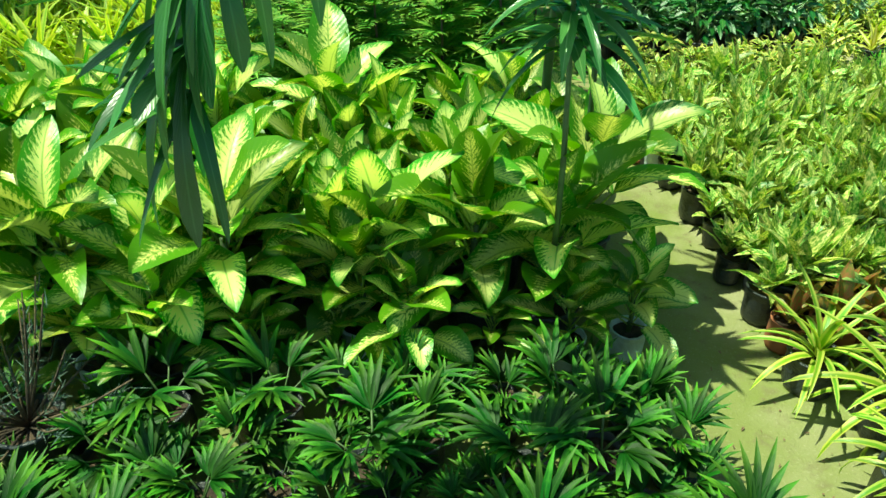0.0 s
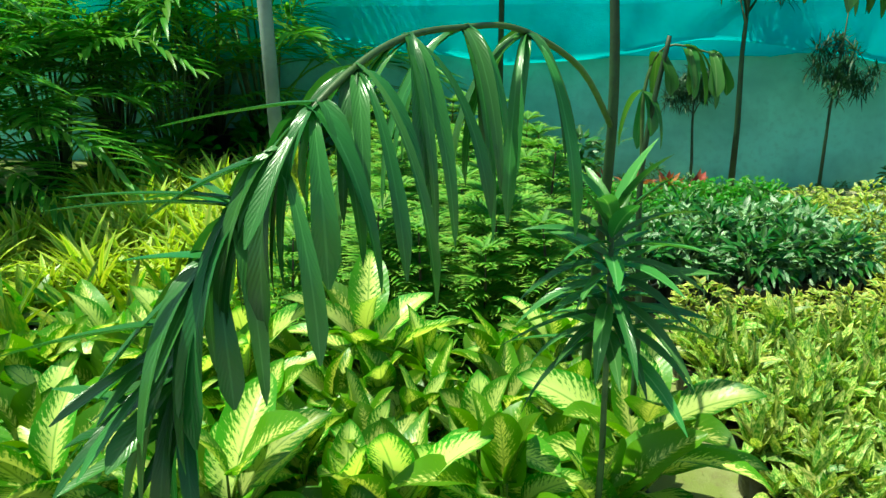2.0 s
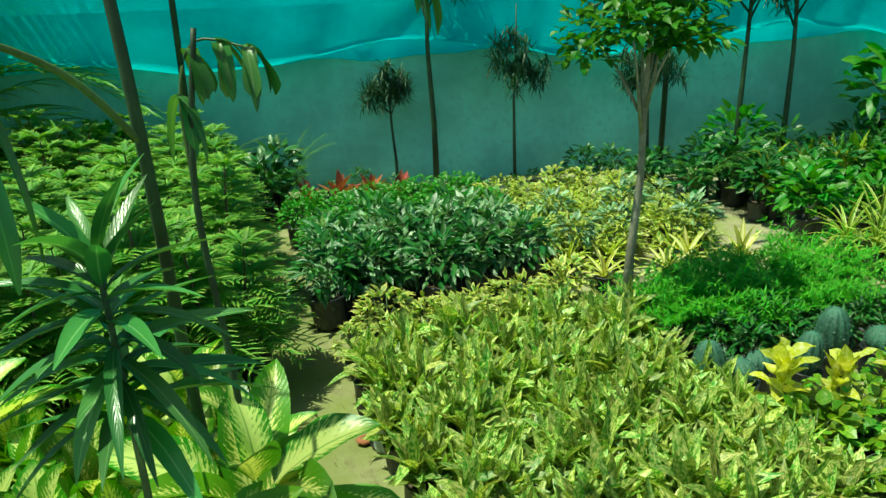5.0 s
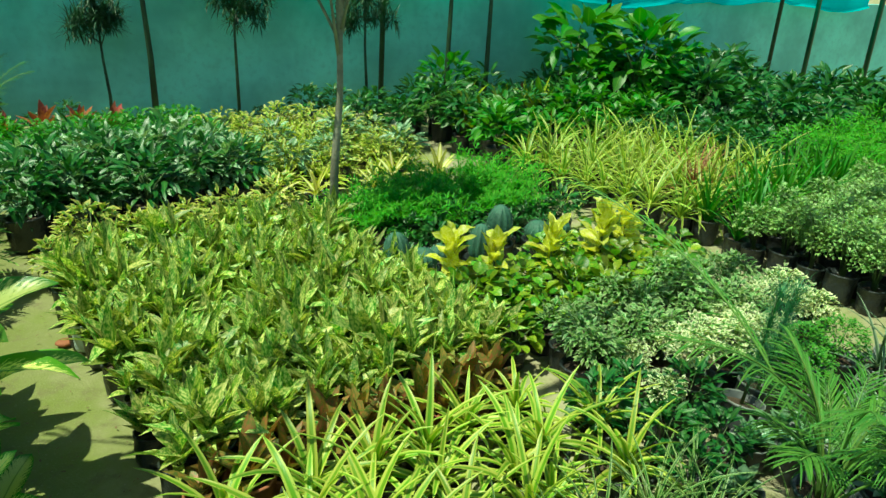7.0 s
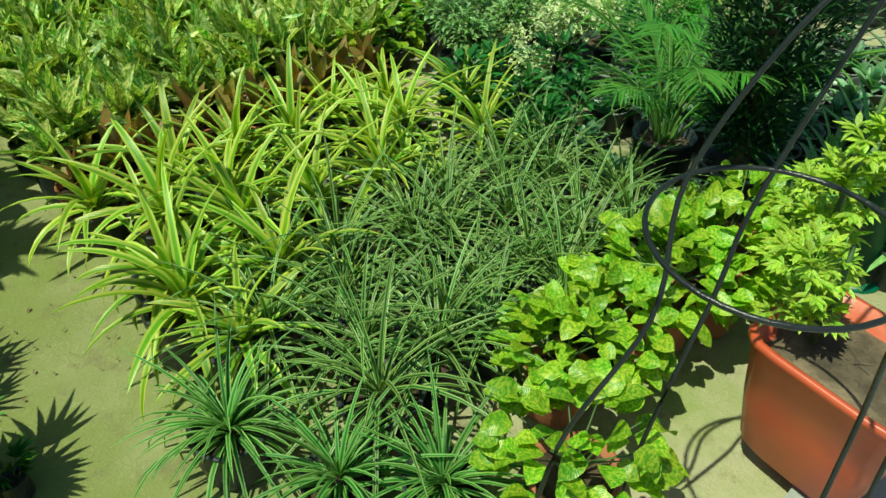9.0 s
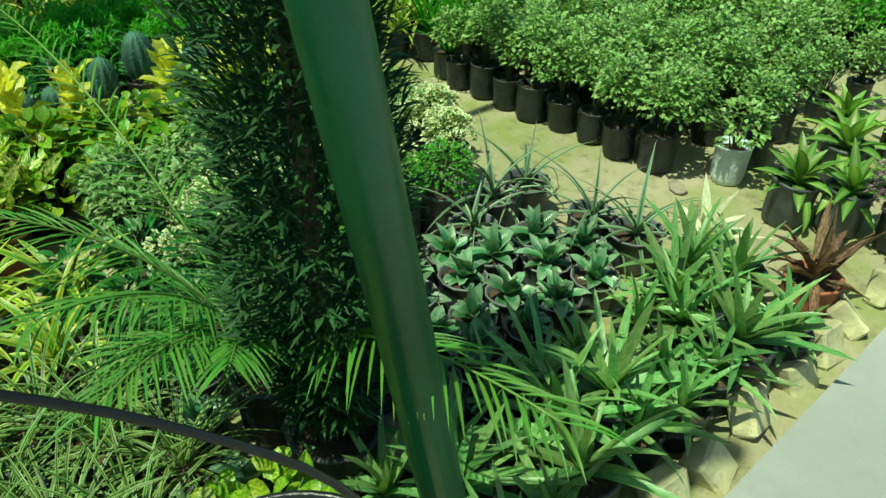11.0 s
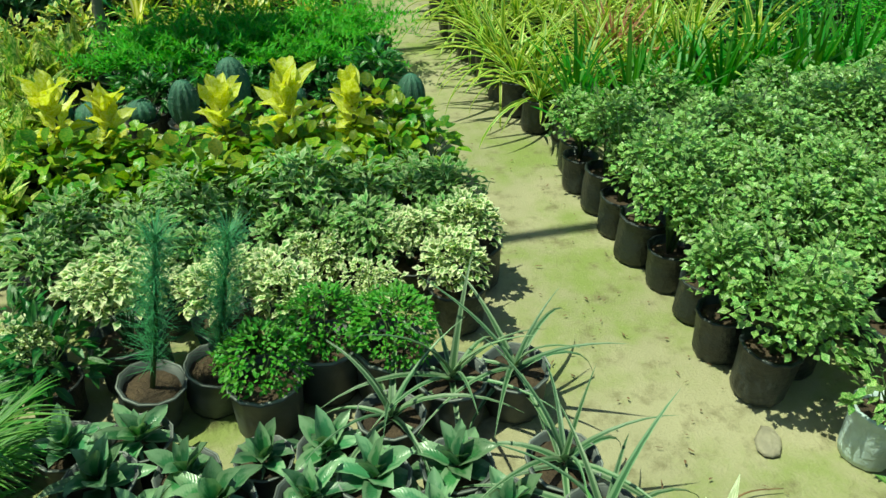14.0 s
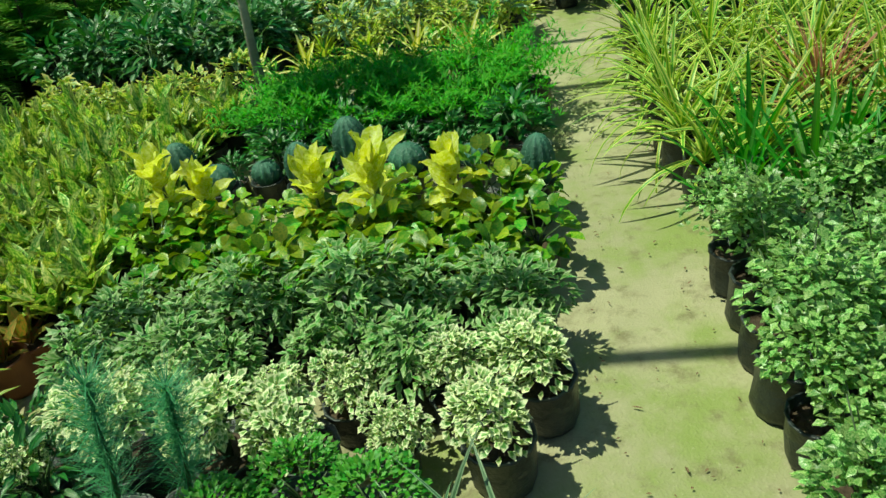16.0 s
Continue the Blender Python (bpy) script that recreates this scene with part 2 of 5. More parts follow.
M = {
    "earth": ground_mat(), "slab": slab_mat(), "net": net_mat(),
    # teal base colour holds the net's green light and shade on a pale wall
    "wall": plain("net_tinted_limewash", (0.25, 0.68, 0.60), 0.85, 0.17, 6.0, bump=0.25),
    "brick": plain("mossy_brick", (0.52, 0.50, 0.28), 0.9, 0.35, 14.0, bump=0.6),
    "bag": plain("black_polybag", (0.028, 0.036, 0.038), 0.38, 0.4, 20.0, bump=0.8),
    "bag_white": plain("pale_polybag", (0.55, 0.66, 0.68), 0.45, 0.25, 16.0, bump=0.7),
    "clay": plain("clay_pot", (0.36, 0.13, 0.06), 0.8, 0.3, 14.0),
    "rim": plain("grey_pot", (0.075, 0.09, 0.09), 0.5, 0.4, 16.0),
    "worn_rim": plain("worn_rim", (0.26, 0.29, 0.27), 0.6, 0.45, 14.0),
    "pebble": plain("pale_stone", (0.42, 0.38, 0.28), 0.85, 0.3, 30.0, bump=0.6),
    "red": plain("red_plastic", (0.50, 0.085, 0.035), 0.38, 0.18, 9.0, bump=0.1),
    "dry_soil": plain("dry_soil", (0.20, 0.15, 0.10), 0.95, 0.45, 30.0, bump=1.0),
    "soil": plain("potting_soil", (0.075, 0.050, 0.030), 0.95, 0.5, 40.0, bump=1.0),
    "bark": plain("bark", (0.15, 0.11, 0.065), 0.9, 0.45, 22.0, bump=1.0),
    "bark_pale": plain("pale_bark", (0.28, 0.27, 0.20), 0.85, 0.35, 18.0, bump=0.7),
    "stem": plain("green_stem", (0.07, 0.13, 0.035), 0.5, 0.35, 20.0),
    "dark_stem": plain("dark_stem", (0.022, 0.06, 0.022), 0.6, 0.4, 20.0),
    "wire": plain("black_paint", (0.012, 0.014, 0.016), 0.3, 0.3, 30.0),
    "pole": plain("green_paint", (0.005, 0.10, 0.045), 0.35, 0.25, 9.0),
    "post": plain("grey_post", (0.22, 0.28, 0.26), 0.7, 0.25, 9.0),
    "dry": plain("dry_leaf", (0.28, 0.17, 0.08), 0.9, 0.4, 20.0),
    "dieff": leaf_mat("dieffenbachia_leaf", (0.085, 0.285, 0.012), (0.80, 0.84, 0.26), "feather", 0.36, 0.48, hue=0.05, val=0.8),
    # base darkened for the shade low in the bed, tips coloured as if sunlit
    "rhapis": leaf_mat("fan_palm_leaf", (0.016, 0.082, 0.005), (0.05, 0.17, 0.015), "plain", 0.5, 0.3, tip=(0.10, 0.28, 0.02), val=1.0, spec=0.28),
    "palm": leaf_mat("palm_leaf", (0.042, 0.155, 0.034), None, "plain", 0.27, 0.26, val=0.8),
    # glossy green leaflet with its white sheen painted as a brighter green
    "palm_pale": leaf_mat("sheen_palm_leaf", (0.06, 0.22, 0.05), (0.26, 0.44, 0.18), "plain", 0.24, 0.4, amount=0.6, hue=0.06),
    "strapleaf": leaf_mat("strap_leaf", (0.075, 0.23, 0.055), (0.22, 0.42, 0.15), "plain", 0.26, 0.32, val=0.9),
    "wispy": leaf_mat("wispy_palm_leaf", (0.09, 0.26, 0.035), (0.24, 0.42, 0.10), "plain", 0.42, 0.35),
    "areca": leaf_mat("areca_leaf", (0.12, 0.35, 0.04), (0.26, 0.48, 0.09), "plain", 0.34, 0.5),
    "araucaria": leaf_mat("araucaria_needles", (0.11, 0.32, 0.03), (0.26, 0.48, 0.06), "plain", 0.55, 0.4, tip=(0.36, 0.56, 0.09)),
    "yellowgrass": leaf_mat("yellow_grass_leaf", (0.34, 0.53, 0.05), (0.62, 0.70, 0.11), "stripe", 0.45, 0.4),
    "pandan": leaf_mat("screw_pine_leaf", (0.17, 0.36, 0.02), (0.50, 0.58, 0.10), "stripe", 0.38, 0.35),
    "lily": leaf_mat("lilyturf_leaf", (0.035, 0.13, 0.018), (0.28, 0.40, 0.12), "stripe", 0.4, 0.3),
    "lily_dark": leaf_mat("dark_lilyturf_leaf", (0.045, 0.17, 0.02), (0.22, 0.38, 0.11), "stripe", 0.48, 0.3, spec=0.3),
    "aglao": leaf_mat("variegated_leaf", (0.11, 0.30, 0.025), (0.66, 0.70, 0.22), "speckle", 0.40, 0.4, hue=0.06, val=0.9),
    "bronze": leaf_mat("bronze_leaf", (0.17, 0.21, 0.035), (0.42, 0.19, 0.06), "speckle", 0.45, 0.35, hue=0.07),
    "coleus": leaf_mat("red_leaf", (0.26, 0.06, 0.04), (0.48, 0.15, 0.07), "speckle", 0.45, 0.3, hue=0.06),
    "schef": leaf_mat("yellow_umbrella_leaf", (0.17, 0.35, 0.04), (0.62, 0.62, 0.15), "edge", 0.4, 0.38, val=0.5),
    "darkleaf": leaf_mat("dark_green_leaf", (0.028, 0.14, 0.022), (0.13, 0.31, 0.06), "plain", 0.36, 0.28),
    # silver speckle also paints the white highlights on the upper leaves
    "whitish": leaf_mat("silver_highlight_leaf", (0.06, 0.23, 0.05), (0.60, 0.72, 0.54), "speckle", 0.36, 0.3, amount=0.65, val=0.9),
    "bright": leaf_mat("bright_green_leaf", (0.05, 0.25, 0.012), (0.16, 0.40, 0.03), "plain", 0.42, 0.38),
    "croton": leaf_mat("yellow_croton_leaf", (0.74, 0.76, 0.04), (0.90, 0.90, 0.34), "speckle", 0.38, 0.55, hue=0.02, val=0.3),
    "croton_low": leaf_mat("green_croton_leaf", (0.12, 0.28, 0.02), (0.50, 0.50, 0.04), "speckle", 0.38, 0.35),
    "pepero": leaf_mat("round_leaf", (0.095, 0.27, 0.012), (0.40, 0.46, 0.05), "speckle", 0.33, 0.36, amount=0.5, hue=0.09, val=0.9),
    "aralia": leaf_mat("cream_edged_leaf", (0.16, 0.33, 0.07), (0.80, 0.83, 0.52), "edge", 0.45, 0.36),
    "aralia_g": leaf_mat("green_aralia_leaf", (0.09, 0.26, 0.04), (0.58, 0.68, 0.36), "edge", 0.40, 0.34, amount=0.45, val=0.7),
    "fern": leaf_mat("asparagus_fern", (0.10, 0.42, 0.02), (0.18, 0.50, 0.04), "plain", 0.6, 0.45),
    "brom": leaf_mat("yellow_bromeliad_leaf", (0.50, 0.55, 0.05), (0.85, 0.82, 0.40), "heart", 0.38, 0.4),
    "cactus": plain("cactus_skin", (0.05, 0.16, 0.10), 0.6, 0.25, 30.0, bump=0.8),
    "aloe": leaf_mat("grey_spiky_leaf", (0.045, 0.12, 0.045), (0.20, 0.30, 0.17), "stripe", 0.45, 0.12),
    "hoya": leaf_mat("grey_green_leaf", (0.06, 0.20, 0.08), (0.32, 0.46, 0.28), "edge", 0.30, 0.22, amount=0.55, val=0.8),
    "rhoeo": leaf_mat("boat_leaf", (0.13, 0.31, 0.075), (0.42, 0.56, 0.26), "speckle", 0.34, 0.3, amount=0.4, hue=0.05, val=0.9),
    "spath": leaf_mat("dracaena_leaf", (0.12, 0.29, 0.04), (0.42, 0.54, 0.18), "heart", 0.34, 0.32, amount=0.45, val=0.7),
    "pothos": leaf_mat("golden_pothos_leaf", (0.13, 0.35, 0.015), (0.46, 0.58, 0.06), "speckle", 0.34, 0.42),
    "goldbush": leaf_mat("golden_bush_leaf", (0.22, 0.46, 0.03), (0.60, 0.68, 0.12), "speckle", 0.45, 0.4),
    # pale speckle puts the small leaves' highlights into the colour
    "jade": leaf_mat("shrub_leaf", (0.085, 0.27, 0.035), (0.46, 0.61, 0.25), "speckle", 0.30, 0.34, amount=0.9, val=0.9),
    "ball": leaf_mat("small_green_leaf", (0.075, 0.28, 0.02), (0.20, 0.42, 0.04), "plain", 0.45, 0.3),
    "purple": leaf_mat("purple_leaf", (0.07, 0.045, 0.055), (0.16, 0.09, 0.10), "speckle", 0.45, 0.2),
    "spider": leaf_mat("green_spider_leaf", (0.13, 0.33, 0.025), (0.55, 0.62, 0.13), "stripe", 0.38, 0.36),
    "redgrass": leaf_mat("red_grass_leaf", (0.30, 0.10, 0.06), (0.42, 0.22, 0.10), "stripe", 0.45, 0.3),
    "pine": leaf_mat("soft_pine_needle", (0.07, 0.28, 0.115), (0.16, 0.42, 0.19), "plain", 0.5, 0.25),
    "juniper": leaf_mat("grey_juniper_needle", (0.05, 0.10, 0.07), (0.12, 0.18, 0.13), "plain", 0.6, 0.2),
    "cypress": leaf_mat("dark_cypress_leaf", (0.022, 0.075, 0.018), (0.05, 0.13, 0.03), "plain", 0.6, 0.15),
    "treeleaf": leaf_mat("tree_leaf", (0.05, 0.20, 0.012), (0.16, 0.36, 0.03), "plain", 0.4, 0.38),
    "walltree": leaf_mat("dark_tree_leaf", (0.016, 0.07, 0.025), (0.05, 0.14, 0.05), "plain", 0.45, 0.25),
    "cream": leaf_mat("cream_leaf", (0.55, 0.60, 0.36), (0.80, 0.80, 0.62), "speckle", 0.4, 0.35),
    "dryleaf": leaf_mat("withered_leaf", (0.09, 0.05, 0.03), (0.24, 0.15, 0.08), "speckle", 0.7, 0.2),
}


# ---- mesh builders ----
PI = math.pi
PROFILE = {
    "lance": lambda v: math.sin(PI * min(1.0, v ** 0.75)) ** 0.85,
    "oval": lambda v: math.sin(PI * v ** 0.85) ** 0.6,
    "broad": lambda v: math.sin(PI * v ** 0.72) ** 0.62,
    "heart": lambda v: math.sin(PI * v ** 0.5) ** 0.7,
    "round": lambda v: math.sqrt(max(0.0, 1 - (2 * v - 1) ** 2)),
    "strap": lambda v: min(1.0, 0.55 + v * 2.5) * (1 - v) ** 0.45,
    "spike": lambda v: (1 - v) ** 0.8,
    "ragged": lambda v: min(1.0, 0.25 + v * 1.1) if v < 0.8 else 0.5 + 0.5 * math.cos((v - 0.8) * 12),
    "paddle": lambda v: 0.13 if v < 0.22 else math.sin(PI * ((v - 0.2) / 0.8) ** 0.75) ** 0.65,
}


class Shape:
    """Collects blades and tubes into one mesh with leaf coordinates."""

    def __init__(self):
        self.v, self.f, self.uv = [], [], []

    def leaf(self, base, az, el, length, width, prof="lance", droop=0.0, fold=0.2, nu=2, nv=5, roll=0.0, wave=0.0, bend=1.0):
        start = len(self.v)
        p = Vector(base)
        ca, sa = math.cos(az), math.sin(az)
        side0 = Vector((-sa, ca, 0))
        f = PROFILE[prof]
        ph = random.random() * 6
        for j in range(nv + 1):
            v = j / nv
            e = el - droop * v ** bend
            d = Vector((ca * math.cos(e), sa * math.cos(e), math.sin(e)))
            up = Vector((-ca * math.sin(e), -sa * math.sin(e), math.cos(e)))
            cr, sr = math.cos(roll * v if roll else 0), math.sin(roll * v if roll else 0)
            side, nor = side0 * cr + up * sr, up * cr - side0 * sr
            if j:
                p = p + d * (length / nv)
            w = width * 0.5 * max(f(v), 0.03)
            for i in range(nu + 1):
                u = 2 * i / nu - 1
                lift = fold * abs(u) * w + (wave * width * math.sin(ph + v * 11 + (2 if u > 0 else 0)) * abs(u) if wave else 0)
                self.v.append(tuple(p + side * (u * w) + nor * lift))
                self.uv.append((i / nu, v))
        for j in range(nv):
            for i in range(nu):
                a = start + j * (nu + 1) + i
                self.f.append((a, a + 1, a + nu + 2, a + nu + 1))
        return p

    def tube(self, pts, r0, r1, n=5):
        start = len(self.v)
        pts = [Vector(p) for p in pts]
        for j, p in enumerate(pts):
            d = (pts[min(j + 1, len(pts) - 1)] - pts[max(j - 1, 0)]).normalized()
            a = d.orthogonal().normalized() if abs(d.z) > 0.95 else d.cross(Vector((0, 0, 1))).normalized()
            b = d.cross(a)
            t = j / (len(pts) - 1)
            r = r0 + (r1 - r0) * t
            for i in range(n):
                q = 2 * PI * i / n
                self.v.append(tuple(p + a * (r * math.cos(q)) + b * (r * math.sin(q))))
                self.uv.append((0.5, t))
        for j in range(len(pts) - 1):
            for i in range(n):
                a, b = start + j * n + i, start + j * n + (i + 1) % n
                self.f.append((a, b, b + n, a + n))
        self.f.append(tuple(start + i for i in range(n))[::-1])
        self.f.append(tuple(start + (len(pts) - 1) * n + i for i in range(n)))

    def lathe(self, rings, n=14, wob=0.0, at=(0, 0, 0)):
        start = len(self.v)
        for r, z in rings:
            for i in range(n):
                q = 2 * PI * i / n
                k = 1 + wob * (math.sin(q * 3 + z * 40) * 0.6 + math.sin(q * 5 - z * 70) * 0.4)
                self.v.append((at[0] + r * k * math.cos(q), at[1] + r * k * math.sin(q), at[2] + z))
                self.uv.append((i / n, z))
        for j in range(len(rings) - 1):
            for i in range(n):
                a, b = start + j * n + i, start + j * n + (i + 1) % n
                self.f.append((a, b, b + n, a + n))

    def box(self, x0, x1, y0, y1, z0, z1):
        s = len(self.v)
        for z in (z0, z1):
            for x, y in ((x0, y0), (x1, y0), (x1, y1), (x0, y1)):
                self.v.append((x, y, z))
                self.uv.append((0.5, 0.5))
        for q in ((3, 2, 1, 0), (4, 5, 6, 7), (0, 1, 5, 4), (1, 2, 6, 5), (2, 3, 7, 6), (3, 0, 4, 7)):
            self.f.append(tuple(s + i for i in q))

    def mesh(self, name, material, smooth=True):
        me = bpy.data.meshes.new(name)
        me.from_pydata(self.v, [], self.f)
        layer = me.uv_layers.new(name="UVMap")
        idx = np.empty(len(me.loops), dtype=np.int32)
        me.loops.foreach_get("vertex_index", idx)
        layer.data.foreach_set("uv", np.array(self.uv, dtype=np.float32)[idx].ravel())
        if smooth:
            me.polygons.foreach_set("use_smooth", np.ones(len(me.polygons), dtype=bool))
        me.materials.append(M[material])
        me.update()
        return me


def part(name, shape, material, parent, label="", smooth=True, kind=""):
    """Links a shape, or a mesh made before, as one mesh under a thing or a part."""
    me = shape if isinstance(shape, bpy.types.Mesh) else shape.mesh(name, material, smooth)
    ob = new(name, me)
    ob.parent = parent
    return tagged(ob, label, kind=kind)


def thing(name, label, category, group=""):
    ob = new(name)
    ob.empty_display_size = 0.1
    return tagged(ob, label, category, group)


def structure(name, shape, material, label="", smooth=False):
    ob = new(name, shape.mesh(name, material, smooth))
    return tagged(ob, label, kind="structure")


R = random.uniform


def spin(n, off=None):
    """n bearings by the golden angle."""
    off = R(0, 6) if off is None else off
    return [off + i * 2.39996 for i in range(n)]


def pot(parent, r, h, material="bag", rim=None, n=12):
    """A nursery pot or bag with a rolled lip, and the soil in it."""
    s = Shape()
    s.lathe([(0.002, 0.004), (r * 0.86, 0.0), (r * 0.93, h * 0.12), (r * 0.97, h * 0.55), (r, h * 0.93), (r * 1.06, h * 0.96), (r * 1.05, h), (r * 0.94, h), (r * 0.9, h * 0.8), (0.002, h * 0.79)], n, 0.035 if material.startswith("bag") else 0.0)
    p = part("pot", s, material, parent)
    d = Shape()
    d.lathe([(r * 0.91, h * 0.80), (r * 0.6, h * 0.86), (r * 0.25, h * 0.85), (0.002, h * 0.87)], n, 0.04)
    part("soil", d, "soil", p, "dark potting soil")
    if rim:
        d = Shape()
        d.lathe([(r * 1.055, h * 0.985), (r * 1.065, h + 0.002), (r * 1.03, h + 0.004), (r * 1.01, h * 0.985)], n)
        part("rim", d, rim, p, "pale worn rim")
    return h * 0.85


# ---- structure ----
g = Shape()
N = 60
for j in range(N + 1):
    for i in range(N + 1):
        x = 2 + math.copysign(abs(i / N * 2 - 1) ** 3 * 160, i - N / 2)
        y = 3 + math.copysign(abs(j / N * 2 - 1) ** 3 * 160, j - N / 2)
        near = max(0.0, 1 - (abs(x - 2) + abs(y - 3)) / 30)
        g.v.append((x, y, (noise.noise((x * 1.3, y * 1.3, 0)) * 0.012 - 0.006) * near))
        g.uv.append((0, 0))
for j in range(N):
    for i in range(N):
        a = j * (N + 1) + i
        g.f.append((a, a + 1, a + N + 2, a + N + 1))
structure("ground", g, "earth", "sandy packed earth ground with green moss", True)

s = Shape()
for i in range(3):
    x0 = -6.0 + i * 8.0
    s.box(x0 + 0.006, x0 + 7.994, -3.6, -0.10, -0.05, 0.035)
structure("pavement", s, "slab", "pale concrete walkway along the plant beds")

# the back wall stands square to a bearing of 12 degrees; w(a, d) is a metres along it and d in front of it
WALL_D, WALL_YAW = 7.97, radians(-12.0)


def w(a, d, z=0.0):
    fx, fy = math.sin(-WALL_YAW), math.cos(WALL_YAW)
    return Vector((fx * (WALL_D - d) + fy * a, fy * (WALL_D - d) - fx * a, z))


s = Shape()
s.box(-12, 13, 0, 0.22, -0.1, 1.30)
wall = structure("wall_back", s, "wall", "pale limewashed boundary wall with stains, coloured teal for the net's shade")
wall.matrix_basis = Matrix.Translation(w(0, 0)) @ Matrix.Rotation(WALL_YAW, 4, "Z")


def drape(a0, a1, z1, depth, sag, seed, low=1.2):
    """A hanging sheet of net with folds and a scalloped hem."""
    s = Shape()
    nx, nz = 90, 16
    for j in range(nz + 1):
        for i in range(nx + 1):
            t = i / nx
            a = a0 + (a1 - a0) * t
            hem = low - sag * abs(math.sin(a * 0.85 + seed)) ** 1.4 + 0.05 * noise.noise((a * 2.3, seed, 0))
            v = j / nz
            z = hem + (z1 - hem) * v
            d = depth + 0.16 * (1 - v) * noise.noise((a * 1.4, z * 0.7, seed)) + 0.05 * noise.noise((a * 7, z * 2.2, seed + 4)) + (0.05 if j == 0 else 0)
            s.v.append(tuple(w(a, d, z)))
            s.uv.append((t, v))
    for j in range(nz):
        for i in range(nx):
            q = j * (nx + 1) + i
            s.f.append((q, q + 1, q + nx + 2, q + nx + 1))
    return s


net = thing("shade_net", "teal green woven shade net hung over the wall", "shade net")
part("sheet", drape(-9, 11, 4.6, 0.10, 0.10, 1.0, 1.34), "net", net)
part("hem_sheet", drape(-9, 11, 1.75, 0.26, 0.22, 2.3, 1.42), "net", net, "loose doubled hem of the net")
for a in (-7.6, -4.35, -1.05, 3.4, 6.2, 9.0):
    s = Shape()
    s.tube([w(a, 0.45, 0), w(a + 0.02, 0.45, 2.3), w(a, 0.45, 4.65)], 0.028, 0.026, 8)
    tagged(new("net_post", s.mesh("net_post", "dark_stem")), "thin dark steel post holding the shade net", "post", "net posts")


# ---- plants: one builder for each kind ----
def leafy(name, label, category, group, r, h, bag="bag", rim=None):
    o = thing(name, label, category, group)
    return o, pot(o, r, h, bag, rim)


def k_dieff(i):
    o, z = leafy("dieffenbachia", "tall dieffenbachia with cream-feathered green leaves in a nursery bag", "potted plant", "dieffenbachia in the bed", 0.10, 0.20, "bag_white" if i == 1 else "bag")
    s = Shape()
    top = R(0.18, 0.32)
    s.tube([(0, 0, z), (0.01, 0, z + top * 0.5), (0, 0.01, z + top)], 0.016, 0.011, 6)
    part("stem", s, "stem", o)
    n = 18
    for q, az in enumerate(spin(n)):
        t = q / (n - 1)
        l = Shape()
        el = 0.5 + 0.85 * t + R(-0.35, 0.25)
        base = Vector((0, 0, z + top * (0.1 + 0.9 * t)))
        pe = R(0.10, 0.16)
        d = Vector((math.cos(az) * math.cos(el + 0.2), math.sin(az) * math.cos(el + 0.2), math.sin(el + 0.2)))
        l.tube([base, base + d * pe * 0.6, base + d * pe], 0.006, 0.004, 4)
        l.leaf(base + d * pe, az + R(-0.2, 0.2), el, R(0.22, 0.35), R(0.105, 0.165), "broad", R(0.2, 1.4) * (1.15 - 0.5 * t), 0.42, 6, 9, R(-0.7, 0.7), 0.04)
        part("leaf", l, "dieff", o)
    return o


def fan(s, base, az, el, n, length, width, droop=0.5):
    for q in range(n):
        t = (q / (n - 1) - 0.5) * 2
        s.leaf(base, az + t * 1.15, el - abs(t) * 0.35 + R(-0.08, 0.08), length * (1 - 0.25 * abs(t)) * R(0.9, 1.1), width, "lance", droop + R(-0.15, 0.25), 0.5, 2, 4)


def k_rhapis(i):
    o, z = leafy("fan_palm", "young fan palm with glossy pleated green leaves in a black bag", "potted palm", "young fan palms", 0.07, 0.13)
    s, st = Shape(), Shape()
    for az in spin(6):
        el = R(0.7, 1.4)
        l = R(0.05, 0.16)
        b = Vector((R(-0.02, 0.02), R(-0.02, 0.02), z))
        e = b + Vector((math.cos(az) * math.cos(el), math.sin(az) * math.cos(el), math.sin(el))) * l
        st.tube([b, e], 0.004, 0.003, 4)
        fan(s, e, az, el - 0.1, random.choice((8, 9, 11)), R(0.13, 0.20), 0.021, 0.6)
    part("stem", st, "stem", o, kind="stuff")
    part("leaves", s, "rhapis", o)
    return o


def rosette(s, z, n, l0, l1, w0, w1, prof, el0, el1, droop0, droop1, fold=0.3, nu=2, nv=6, spread=0.01, wave=0.0):
    for q, az in enumerate(spin(n)):
        t = q / max(1, n - 1)
        el = el0 + (el1 - el0) * t + R(-0.12, 0.12)
        b = (math.cos(az) * spread * (1 - t), math.sin(az) * spread * (1 - t), z + 0.02 * t)
        s.leaf(b, az + R(-0.25, 0.25), el, R(l0, l1), R(w0, w1), prof, R(droop0, droop1) * (1.15 - 0.6 * t), fold, nu, nv, R(-0.5, 0.5), wave)


def simple(name, label, cat, group, mat, r, h, bag="bag", rim=None, **kw):
    def k(i):
        o, z = leafy(name, label, cat, group, r, h, bag, rim)
        s = Shape()
        rosette(s, z, **kw)
        part("leaves", s, mat, o)
        return o
    return k


